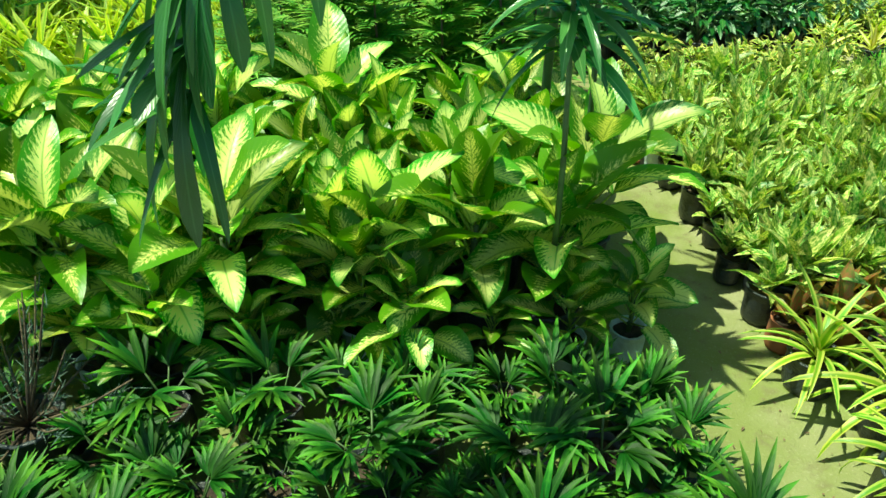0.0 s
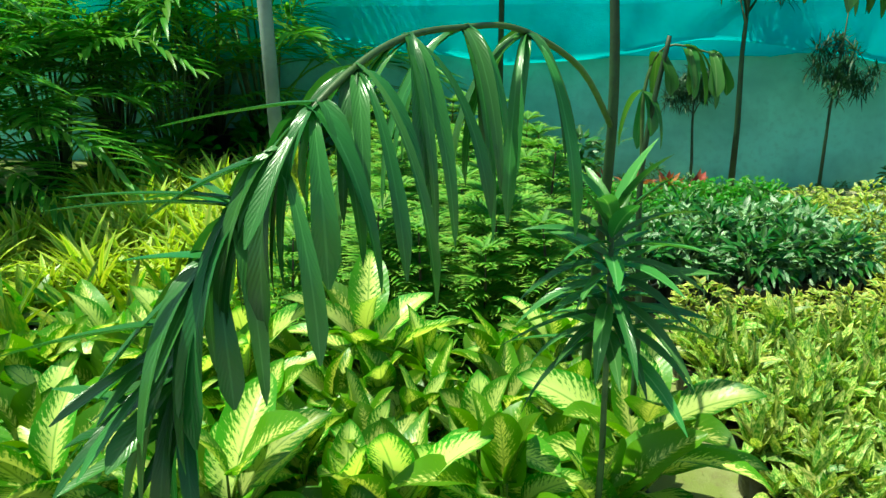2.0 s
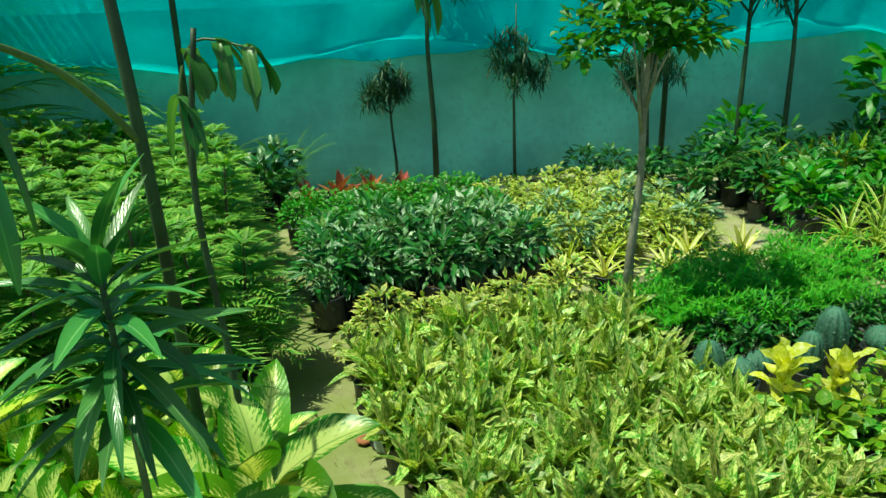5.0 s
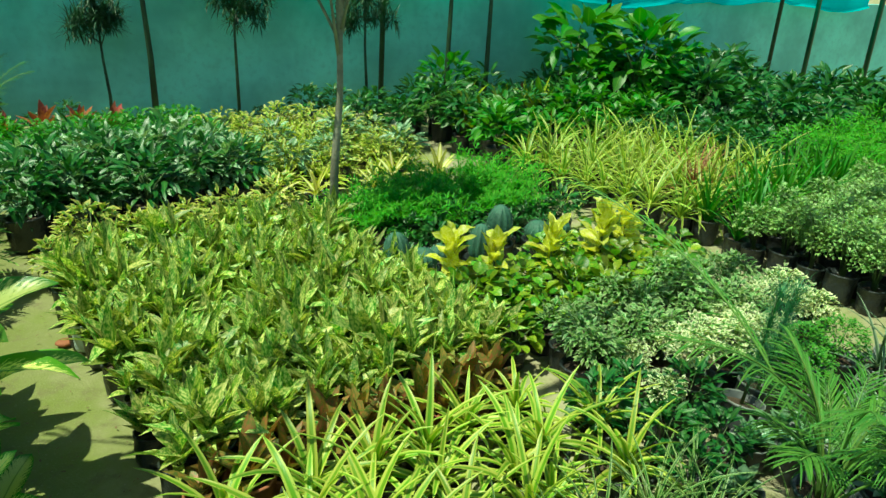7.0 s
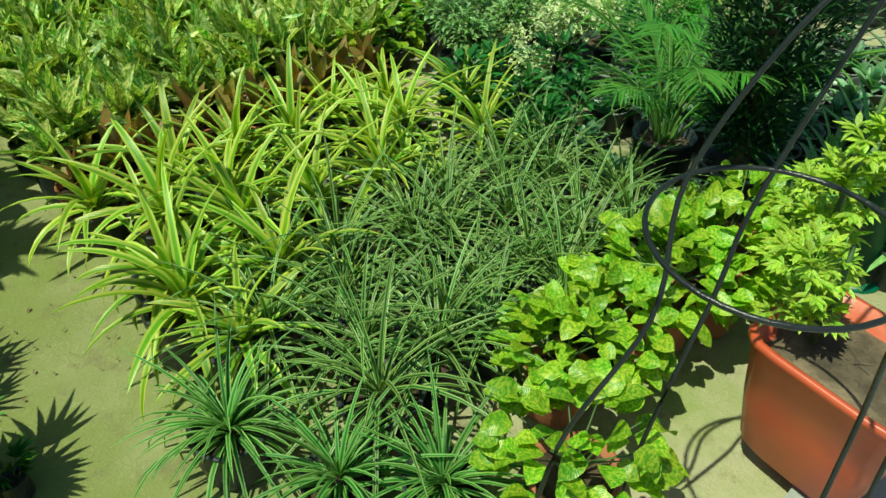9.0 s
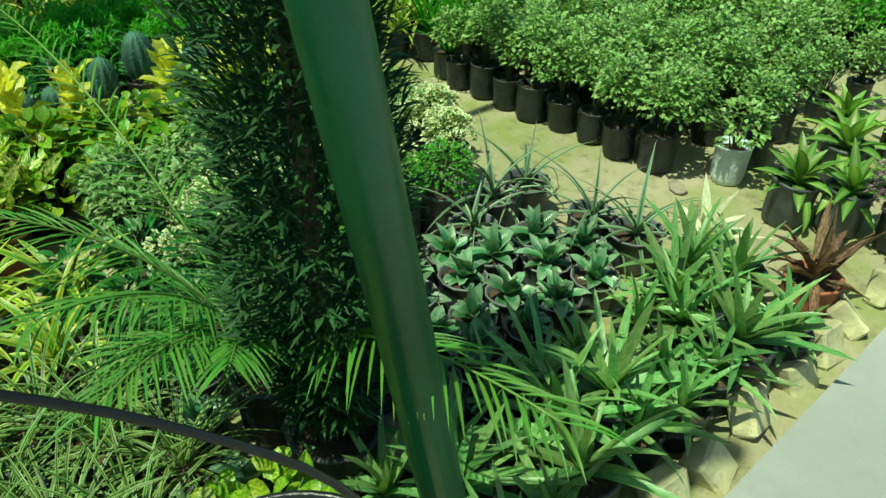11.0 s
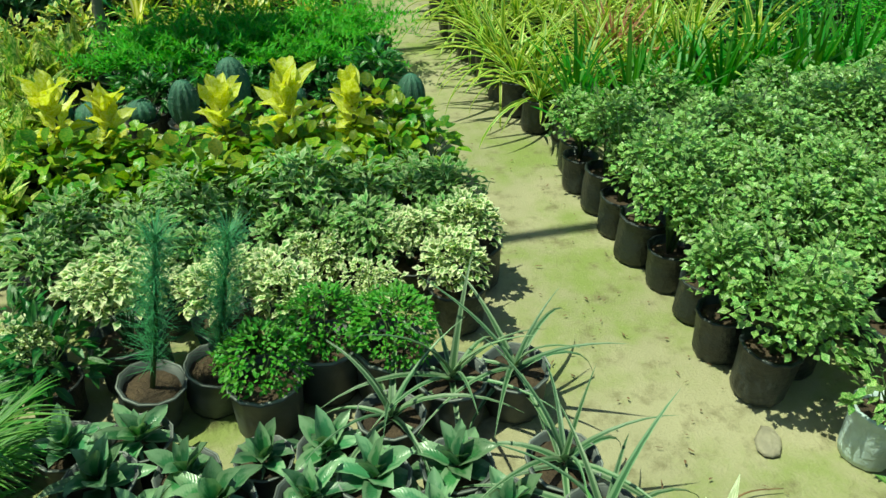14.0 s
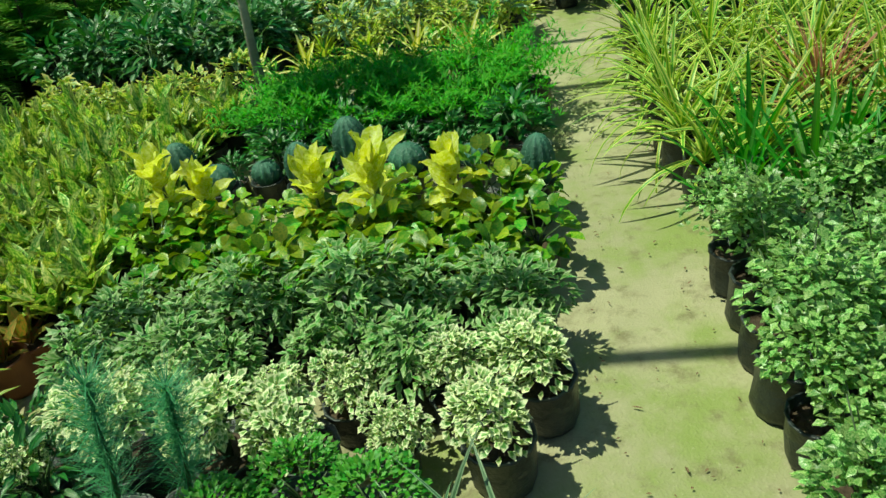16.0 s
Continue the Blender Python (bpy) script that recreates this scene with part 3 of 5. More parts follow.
k_pandan = simple("screw_pine", "variegated screw pine with arching yellow-striped leaves in a black bag", "potted plant", "screw pines in the bed", "pandan", 0.085, 0.13, n=24, l0=0.2, l1=0.33, w0=0.021, w1=0.033, prof="strap", el0=0.5, el1=1.5, droop0=0.9, droop1=2.4, fold=0.5, nv=7)
k_lily = simple("lilyturf", "tufted lilyturf with narrow pale-striped leaves in a black bag", "potted plant", "lilyturf in the bed", "lily", 0.08, 0.12, n=44, l0=0.2, l1=0.32, w0=0.008, w1=0.012, prof="strap", el0=0.5, el1=1.45, droop0=1.1, droop1=2.2, fold=0.4, nv=6, spread=0.03)
k_lily_dark = simple("mondo_grass", "dense dark green mondo grass tuft in a black bag", "potted plant", "lilyturf in the bed", "lily_dark", 0.085, 0.12, n=64, l0=0.17, l1=0.3, w0=0.010, w1=0.015, prof="strap", el0=0.45, el1=1.45, droop0=1.2, droop1=2.4, fold=0.4, nv=6, spread=0.03)
k_bronze = simple("bronze_cordyline", "young bronze and orange leafed plant in a small clay-brown pot", "potted plant", "bronze plants at the bed's edge", "bronze", 0.065, 0.12, bag="clay", n=9, l0=0.11, l1=0.17, w0=0.032, w1=0.05, prof="broad", el0=0.7, el1=1.45, droop0=0.2, droop1=0.8, fold=0.5, nu=2, nv=5, wave=0.03)
k_brom = simple("yellow_bromeliad", "yellow bromeliad with a spreading pale rosette in a black bag", "potted plant", "yellow bromeliads", "brom", 0.075, 0.16, n=16, l0=0.16, l1=0.24, w0=0.03, w1=0.042, prof="strap", el0=0.3, el1=1.35, droop0=0.4, droop1=1.2, fold=0.4)
k_aloe = simple("spiky_bromeliad", "grey-green spiky bromeliad with long arching leaves in a pale-rimmed pot", "potted plant", "spiky bromeliads", "aloe", 0.085, 0.13, bag="rim", rim="worn_rim", n=13, l0=0.22, l1=0.38, w0=0.015, w1=0.023, prof="spike", el0=0.35, el1=1.3, droop0=0.8, droop1=1.9, fold=0.7, nv=7)
k_hoya = simple("grey_leaf_plant", "broad grey-green leafed young plant in a pale-rimmed black pot", "potted plant", "broad-leafed plants in rimmed pots", "hoya", 0.078, 0.12, bag="rim", rim="worn_rim", n=14, l0=0.06, l1=0.125, w0=0.034, w1=0.058, prof="broad", el0=0.1, el1=1.4, droop0=-0.1, droop1=1.2, fold=0.6, nu=4, nv=5, wave=0.06)
k_rhoeo = simple("boat_lily", "boat lily with upright sword-shaped green leaves in a black bag", "potted plant", "boat lilies by the kerb", "rhoeo", 0.085, 0.14, n=20, l0=0.12, l1=0.27, w0=0.022, w1=0.042, prof="strap", el0=0.15, el1=1.45, droop0=0.0, droop1=1.4, fold=0.5, nv=6)
k_cream = simple("cream_dracaena", "small dracaena with cream-white leaves in a pale pot", "potted plant", "boat lilies by the kerb", "cream", 0.07, 0.12, bag="bag_white", n=11, l0=0.15, l1=0.22, w0=0.03, w1=0.04, prof="lance", el0=0.3, el1=1.35, droop0=0.3, droop1=1.0, fold=0.4)
k_spath = simple("broad_dracaena", "bright green broad-leafed dracaena in a tall dark grey pot", "potted plant", "broad dracaenas beside the kerb", "spath", 0.095, 0.2, bag="rim", n=20, l0=0.15, l1=0.24, w0=0.04, w1=0.058, prof="lance", el0=0.1, el1=1.4, droop0=0.5, droop1=1.4, fold=0.35, nu=4, nv=7, wave=0.03)
k_dry = simple("withered_plant", "withered brown plant with curled dry leaves in a clay pot", "potted plant", "", "dryleaf", 0.09, 0.13, bag="clay", n=14, l0=0.16, l1=0.28, w0=0.025, w1=0.045, prof="lance", el0=0.2, el1=1.45, droop0=-0.4, droop1=1.2, fold=0.9, nv=7, wave=0.12)
k_redgrass = simple("red_cordyline", "reddish spiky cordyline with thin leaves in a black bag", "potted plant", "", "redgrass", 0.09, 0.18, n=70, l0=0.25, l1=0.4, w0=0.008, w1=0.013, prof="strap", el0=0.5, el1=1.5, droop0=0.2, droop1=1.2, nv=6)
k_spider = simple("spider_grass", "tall yellow-green spider grass with long arching leaves in a black bag", "potted plant", "spider grasses along the path", "spider", 0.085, 0.18, n=28, l0=0.3, l1=0.52, w0=0.018, w1=0.030, prof="strap", el0=0.55, el1=1.5, droop0=0.9, droop1=2.0, fold=0.4, nv=7)
k_blade = simple("green_iris", "upright green iris-leafed plant in a black bag", "potted plant", "iris-leafed plants", "bright", 0.085, 0.16, n=22, l0=0.28, l1=0.46, w0=0.022, w1=0.034, prof="strap", el0=0.9, el1=1.5, droop0=0.1, droop1=1.0, fold=0.3, nv=6)
k_bromgreen = simple("wide_bromeliad", "wide-leafed bromeliad with green and orange leaves in a black bag", "potted plant", "wide bromeliads", "pepero", 0.09, 0.16, n=15, l0=0.2, l1=0.32, w0=0.06, w1=0.085, prof="strap", el0=0.35, el1=1.4, droop0=0.1, droop1=0.7, fold=0.5, nu=4)
k_yellow = simple("yellow_spider_plant", "yellow-leafed bushy grass plant in a black bag", "potted plant", "yellow grass plants", "yellowgrass", 0.085, 0.14, n=60, l0=0.13, l1=0.24, w0=0.016, w1=0.026, prof="lance", el0=0.2, el1=1.4, droop0=0.4, droop1=1.5, nv=4, spread=0.09)


def k_aglao(i):
    o, z = leafy("aglaonema", "small aglaonema with cream-speckled green leaves in a black bag", "potted plant", "aglaonema in the bed", 0.06, 0.12)
    s = Shape()
    for c in range(4):
        a = R(0, 6)
        bx, by = math.cos(a) * 0.035, math.sin(a) * 0.035
        for q, az in enumerate(spin(9)):
            t = q / 8
            s.leaf((bx, by, z + 0.02 + 0.05 * t), az, 0.75 + 0.65 * t + R(-0.3, 0.25), R(0.09, 0.165), R(0.026, 0.042), "lance", R(-0.1, 1.1), 0.45, 2, 4, R(-1.2, 1.2))
    part("leaves", s, "aglao", o)
    return o


def clump(s, centre, rx, rz, n, leaf_l, leaf_w, prof="oval", nv=2, droop=0.6, fill=0.55):
    """Small leaves over and inside a lumpy dome."""
    for q in range(n):
        a, e = R(0, 2 * PI), math.asin(R(-0.35, 1.0))
        k = (fill + (1 - fill) * random.random() ** 0.4) * (1 + 0.22 * noise.noise((math.cos(a) * 2 + centre[0] * 9, math.sin(a) * 2, e * 2 + centre[1] * 5)))
        b = (centre[0] + rx * k * math.cos(a) * math.cos(e), centre[1] + rx * k * math.sin(a) * math.cos(e), centre[2] + rz * k * math.sin(e))
        s.leaf(b, a + R(-0.9, 0.9), e * 0.5 + R(-0.3, 0.7), leaf_l * R(0.7, 1.25), leaf_w * R(0.8, 1.2), prof, droop * R(0.3, 1.6), 0.3, 2, nv, R(-1.1, 1.1))


def twigs(s, z0, centre, rx, rz, n, r=0.004):
    for q, az in enumerate(spin(n)):
        k = R(0.4, 0.95)
        e = (centre[0] + math.cos(az) * rx * k, centre[1] + math.sin(az) * rx * k, centre[2] + rz * R(0.0, 0.8))
        m = (e[0] * 0.35, e[1] * 0.35, z0 + (e[2] - z0) * 0.55)
        s.tube([(R(-0.01, 0.01), R(-0.01, 0.01), z0), m, e], r, r * 0.4, 4)


def bushy(name, label, cat, group, mat, r, h, rx, rz, lift, n, ll, lw, prof="oval", bag="bag", rim=None, nv=2, lobes=1, stem="stem"):
    def k(i):
        o, z = leafy(name, label, cat, group, r, h, bag, rim)
        st = Shape()
        twigs(st, z, (0, 0, z + lift), rx, rz, 9)
        part("stem", st, stem, o, kind="stuff")
        s = Shape()
        for q in range(lobes):
            c = (0, 0, z + lift) if lobes == 1 else (R(-1, 1) * rx * 0.55, R(-1, 1) * rx * 0.55, z + lift + R(-0.4, 0.6) * rz * 0.5)
            f = 1 if lobes == 1 else 0.62
            clump(s, c, rx * f, rz * f, n // lobes, ll, lw, prof, nv)
        part("leaves", s, mat, o)
        return o
    return k


k_schef = bushy("umbrella_plant", "yellow and green umbrella plant in a black bag", "potted plant", "yellow umbrella plants", "schef", 0.075, 0.14, 0.11, 0.11, 0.08, 110, 0.065, 0.028)
k_dark = bushy("dark_leaf_plant", "dark green bushy foliage plant in a black bag", "potted plant", "dark foliage plants", "darkleaf", 0.08, 0.14, 0.12, 0.13, 0.10, 120, 0.075, 0.026, "lance", nv=3)
k_white = bushy("silver_leaf_plant", "green foliage plant with silver marks and painted highlights in a black bag", "potted plant", "silver-marked foliage plants", "whitish", 0.08, 0.14, 0.12, 0.12, 0.10, 90, 0.09, 0.032, "lance", nv=3)
k_bright = bushy("ground_cover_plant", "bright green small-leafed bushy plant in a black bag", "potted plant", "bright green bushes", "bright", 0.08, 0.14, 0.13, 0.10, 0.09, 180, 0.045, 0.026)
k_pepero = bushy("baby_rubber_plant", "low plant with thick round green leaves in a black bag", "potted plant", "round-leafed plants", "pepero", 0.075, 0.12, 0.115, 0.12, 0.085, 64, 0.062, 0.047, "round", nv=4)
k_aralia = bushy("cream_aralia", "dwarf aralia with cream-edged small leaves in a black pot", "potted plant", "cream aralias", "aralia", 0.08, 0.13, 0.098, 0.12, 0.10, 420, 0.026, 0.018, "oval", lobes=4, rim="rim")
k_aralia_g = bushy("green_aralia", "green aralia with white-edged leaflets in a black pot", "potted plant", "green aralias", "aralia_g", 0.085, 0.13, 0.125, 0.125, 0.11, 340, 0.042, 0.018, "lance", nv=2, lobes=4)
k_ball = bushy("round_box_shrub", "small dome-shaped bright green shrub in a dark pot", "potted shrub", "dome shrubs", "ball", 0.09, 0.15, 0.105, 0.095, 0.08, 850, 0.017, 0.010, bag="rim", rim="worn_rim")
k_jade = bushy("polybag_shrub", "bushy shrub with small green leaves and painted pale highlights in a black polybag", "potted shrub", "shrubs in black polybags", "jade", 0.072, 0.145, 0.128, 0.19, 0.17, 680, 0.025, 0.018, "oval", lobes=6)
k_pothos = bushy("golden_pothos", "golden pothos with yellow-green heart-shaped leaves in a brown pot", "potted plant", "golden pothos plants", "pothos", 0.085, 0.13, 0.14, 0.12, 0.09, 95, 0.056, 0.042, "broad", bag="clay", nv=5)
k_purple = bushy("purple_bush", "dusky purple small-leafed bush in a teal pot", "potted shrub", "", "purple", 0.085, 0.15, 0.15, 0.13, 0.11, 420, 0.034, 0.012, "lance")
k_lime = bushy("lime_bush", "feathery lime-green bush in a black bag", "potted shrub", "lime-green bushes", "fern", 0.085, 0.16, 0.17, 0.17, 0.13, 600, 0.05, 0.008, "lance")
k_broad = bushy("broad_leaf_shrub", "leafy green shrub with broad leaves in a black bag", "potted shrub", "broad-leafed shrubs", "bright", 0.09, 0.18, 0.16, 0.16, 0.14, 100, 0.10, 0.05, "broad", nv=4)
k_shade = bushy("dark_broad_shrub", "dark green shrub with broad glossy leaves in a black bag", "potted shrub", "dark broad-leafed shrubs", "darkleaf", 0.09, 0.18, 0.17, 0.2, 0.17, 110, 0.12, 0.045, "broad", nv=4)
k_coleus = simple("red_cordyline_plant", "cordyline with upright broad red and orange leaves in a black bag", "potted plant", "red cordylines before the wall", "coleus", 0.08, 0.14, n=13, l0=0.13, l1=0.24, w0=0.05, w1=0.08, prof="broad", el0=0.6, el1=1.5, droop0=-0.1, droop1=0.5, fold=0.5, nv=5)


def k_croton(i):
    o, z = leafy("yellow_croton", "croton with yellow top leaves over green ones in a black bag", "potted plant", "yellow crotons", 0.08, 0.15)
    s, lo = Shape(), Shape()
    st = Shape()
    st.tube([(0, 0, z), (0.005, 0, z + 0.1), (0, 0.005, z + 0.2)], 0.008, 0.005, 5)
    part("stem", st, "stem", o)
    for q, az in enumerate(spin(17)):
        t = q / 16
        s.leaf((R(-0.012, 0.012), R(-0.012, 0.012), z + 0.07 + 0.15 * t), az, 0.6 + 0.75 * t + R(-0.3, 0.25), R(0.09, 0.15), R(0.045, 0.066), "broad", R(-0.5, 1.1), 0.5, 4, 6, R(-0.9, 0.9), 0.12)
    for q, az in enumerate(spin(14)):
        lo.leaf((0, 0, z + R(0.01, 0.08)), az, R(0.1, 0.7), R(0.11, 0.16), R(0.045, 0.06), "broad", R(0.3, 1.0), 0.3, 2, 4, R(-0.4, 0.4))
    part("upper_leaves", s, "croton", o, "yellow upper leaves")
    part("lower_leaves", lo, "croton_low", o, "green lower leaves")
    return o


def k_fern(i):
    o, z = leafy("asparagus_fern", "feathery bright green asparagus fern in a black bag", "potted fern", "asparagus ferns", 0.085, 0.15)
    s = Shape()
    for q, az in enumerate(spin(26)):
        el = R(0.5, 1.45)
        l = R(0.18, 0.30)
        p = Vector((0, 0, z))
        for j in range(9):
            e = el - 0.9 * j / 9
            p = p + Vector((math.cos(az) * math.cos(e), math.sin(az) * math.cos(e), math.sin(e))) * (l / 9)
            if j > 1:
                for m in range(8):
                    s.leaf(p, az + R(-2.2, 2.2), R(-0.3, 1.2), R(0.02, 0.05), 0.007, "lance", 0.2, 0, 1, 2)
    part("fronds", s, "fern", o)
    return o


def k_araucaria(i):
    o, z = leafy("araucaria_seedling", "young araucaria with flat feathery green tiers in a black bag", "potted conifer", "araucaria seedlings", 0.09, 0.18)
    st = Shape()
    h = R(0.42, 0.52)
    st.tube([(0, 0, z), (0.005, 0.005, z + h * 0.5), (0, 0, z + h)], 0.010, 0.003, 5)
    tiers = 7
    for q in range(tiers):
        s = Shape()
        t = q / (tiers - 1)
        zz = z + 0.05 + (h - 0.05) * t
        l = 0.30 * (1 - 0.62 * t)
        for az in [R(0, 1) + b * 2 * PI / 6 for b in range(6)]:
            el = 0.25 + 0.5 * t
            ca, sa = math.cos(az), math.sin(az)
            p = Vector((0, 0, zz))
            s.leaf(p, az, el, l, 0.022, "strap", 0.45, 0.3, 2, 4)
            for j in range(1, 11):
                k = j / 11
                e = el - 0.45 * k
                c = p + Vector((ca * math.cos(e), sa * math.cos(e), math.sin(e))) * (l * k)
                for sg in (-1, 1):
                    s.leaf(c, az + sg * R(0.7, 0.95), el * 0.4 + R(0, 0.25), l * 0.5 * (1.15 - k * 0.75), 0.014, "strap", 0.3, 0.4, 2, 2)
        part("branch_tier", s, "araucaria", o, kind="stuff")
    part("stem", st, "bark", o)
    return o


def k_cactus(i):
    o, z = leafy("ball_cactus", "round ribbed blue-green cactus in a small black pot", "cactus", "ball cacti", 0.075, 0.13)
    s = Shape()
    n, m = 44, 12
    tall = 1.0 if i % 3 else 1.9
    b = len(s.v)
    for j in range(m + 1):
        q = PI * j / m
        for k in range(n):
            a = 2 * PI * k / n
            rr = 0.062 * math.sin(q) * (1 + 0.09 * math.cos(a * 11)) + 0.0005
            s.v.append((rr * math.cos(a), rr * math.sin(a), z + 0.055 * tall - 0.06 * tall * math.cos(q)))
            s.uv.append((0.5, 0.5))
    for j in range(m):
        for k in range(n):
            a, c = b + j * n + k, b + j * n + (k + 1) % n
            s.f.append((a, c, c + n, a + n))
    part("body", s, "cactus", o)
    sp = Shape()
    for k in range(11):
        a = 2 * PI * k / 11
        for j in range(3, 11):
            q = PI * j / m
            rr = 0.067 * math.sin(q)
            for x in (-0.5, 0.5):
                sp.leaf((rr * math.cos(a), rr * math.sin(a), z + 0.055 * tall + -0.06 * tall * math.cos(q)), a + x, R(-0.2, 0.8), 0.014, 0.0016, "spike", 0, 0, 1, 1)
    part("spines", sp, "post", o, "pale spines")
    return o


def k_pine(i):
    o, z = leafy("pine_sapling", "slim blue-green pine sapling with soft needles in a pale pot", "potted conifer", "pine saplings", 0.08, 0.13, "rim", "worn_rim")
    st, s = Shape(), Shape()
    h = R(0.42, 0.55)
    st.tube([(0, 0, z), (0.01, 0, z + h * 0.5), (0.005, 0.01, z + h)], 0.007, 0.003, 5)
    for q in range(850):
        t = random.random() ** 0.8
        s.leaf((0.01 * t, 0, z + 0.06 + (h - 0.05) * t), R(0, 2 * PI), R(0.2, 1.2), R(0.06, 0.11), 0.0020, "spike", 0.2, 0, 1, 2)
    part("stem", st, "stem", o)
    part("needles", s, "pine", o)
    return o


def k_juniper(i):
    o, z = leafy("juniper_bush", "grey-green prickly juniper bush in a black bag", "potted shrub", "", 0.1, 0.2)
    st, s = Shape(), Shape()
    for q, az in enumerate(spin(26)):
        el = R(0.1, 1.4)
        d = Vector((math.cos(az) * math.cos(el), math.sin(az) * math.cos(el), math.sin(el)))
        l = R(0.25, 0.42)
        b = Vector((0, 0, z))
        st.tube([b, b + d * l * 0.6, b + d * l + Vector((0, 0, 0.03))], 0.005, 0.002, 4)
        for m in range(34):
            k = R(0.3, 1)
            s.leaf(b + d * l * k, az + R(-1.3, 1.3), el + R(-0.7, 0.9), R(0.02, 0.05), 0.005, "spike", 0.2, 0.3, 2, 1)
    part("stem", st, "bark", o, kind="stuff")
    part("needles", s, "juniper", o)
    return o


def frond(s, st, base, az, el, length, droop, n, ll, lw, hang=0.5, r=0.006, prof="lance", lift=0.3, nv=5, start=0.22, turn=0.0):
    """A feather leaf: a bent stalk with leaflets on both sides."""
    pts, p = [Vector(base)], Vector(base)
    dirs = []
    for j in range(n):
        t = j / n
        e, a = el - droop * t, az + turn * t
        d = Vector((math.cos(a) * math.cos(e), math.sin(a) * math.cos(e), math.sin(e)))
        p = p + d * (length / n)
        pts.append(p.copy())
        dirs.append((a, e))
    st.tube(pts[::2] if len(pts) % 2 else pts[::2] + [pts[-1]], r, r * 0.35, 5)
    for j in range(n):
        t = j / n
        if t < start:
            continue
        k = (1 - abs(t - 0.5) * 0.9)
        a, e = dirs[j]
        for sg in (-1, 1):
            s.leaf(pts[j + 1], a + sg * (1.05 - 0.6 * t) + R(-0.1, 0.1), lift + e * 0.35 + R(-0.1, 0.1), ll * k * R(0.85, 1.1), lw * R(0.85, 1.15), prof, hang * R(0.7, 1.3), 0.35, 2, nv, R(-0.3, 0.3))
    return pts


def k_areca(i):
    o, z = leafy("areca_palm", "tall bushy areca palm with dark feathery fronds in a black tub", "palm", "areca palms", 0.2, 0.3)
    for q, az in enumerate(spin(24)):
        b = Vector((math.cos(az) * 0.07, math.sin(az) * 0.07, z))
        hh = R(0.0, 1.1)
        lean = b + Vector((math.cos(az) * 0.1, math.sin(az) * 0.1, hh))
        st, s = Shape(), Shape()
        st.tube([b, lean], 0.014, 0.009, 5)
        frond(s, s, lean, az, R(0.7, 1.35), R(0.95, 1.4), R(1.1, 1.7), 22, 0.38, 0.034, 0.6, 0.008)
        part("stalk", st, "stem", o)
        part("frond", s, "areca", o)
    return o


def k_young_palm(i):
    o, z = leafy("young_areca", "young areca palm with thin feathery fronds in a black bag", "potted palm", "young arecas", 0.078, 0.16)
    for q, az in enumerate(spin(16)):
        s = Shape()
        if math.cos(az) > 0.1:
            grow = R(1.42, 1.55), R(0.15, 0.4), R(0.8, 1.0)
        elif q % 4:
            grow = R(1.32, 1.54), R(0.2, 0.7), R(1.1, 1.4)
        else:
            grow = R(1.05, 1.3), R(0.7, 1.1), R(0.85, 1.15)
        frond(s, s, (math.cos(az) * 0.02, math.sin(az) * 0.02, z), az, *grow, 40, 0.15, 0.005, 0.7, 0.004, start=0.3, nv=4)
        part("frond", s, "wispy", o, kind="stuff")
    return o


def k_cypress(i):
    o, z = leafy("cypress", "tall dark columnar cypress with dense foliage in a black tub", "conifer", "", 0.11, 0.2)
    st, s = Shape(), Shape()
    st.tube([(0, 0, z), (0.01, 0.01, 0.8), (0, 0, 1.6)], 0.03, 0.01, 8)
    for q in range(14000):
        t = random.random()
        a = R(0, 2 * PI)
        rr = (0.18 * min(1.0, 0.4 + t * 2.6) * (1 - t * 0.3)) * random.random() ** 0.45 * (1 + 0.35 * noise.noise((math.cos(a) * 2, math.sin(a) * 2, t * 9)))
        s.leaf((rr * math.cos(a), rr * math.sin(a), z + 0.08 + 1.62 * t), a + R(-0.9, 0.9), R(0.2, 1.4), R(0.03, 0.075), 0.009, "lance", 0.4, 0.3, 1, 2, R(-1, 1))
    part("trunk", st, "bark", o)
    part("foliage", s, "cypress", o)
    return o


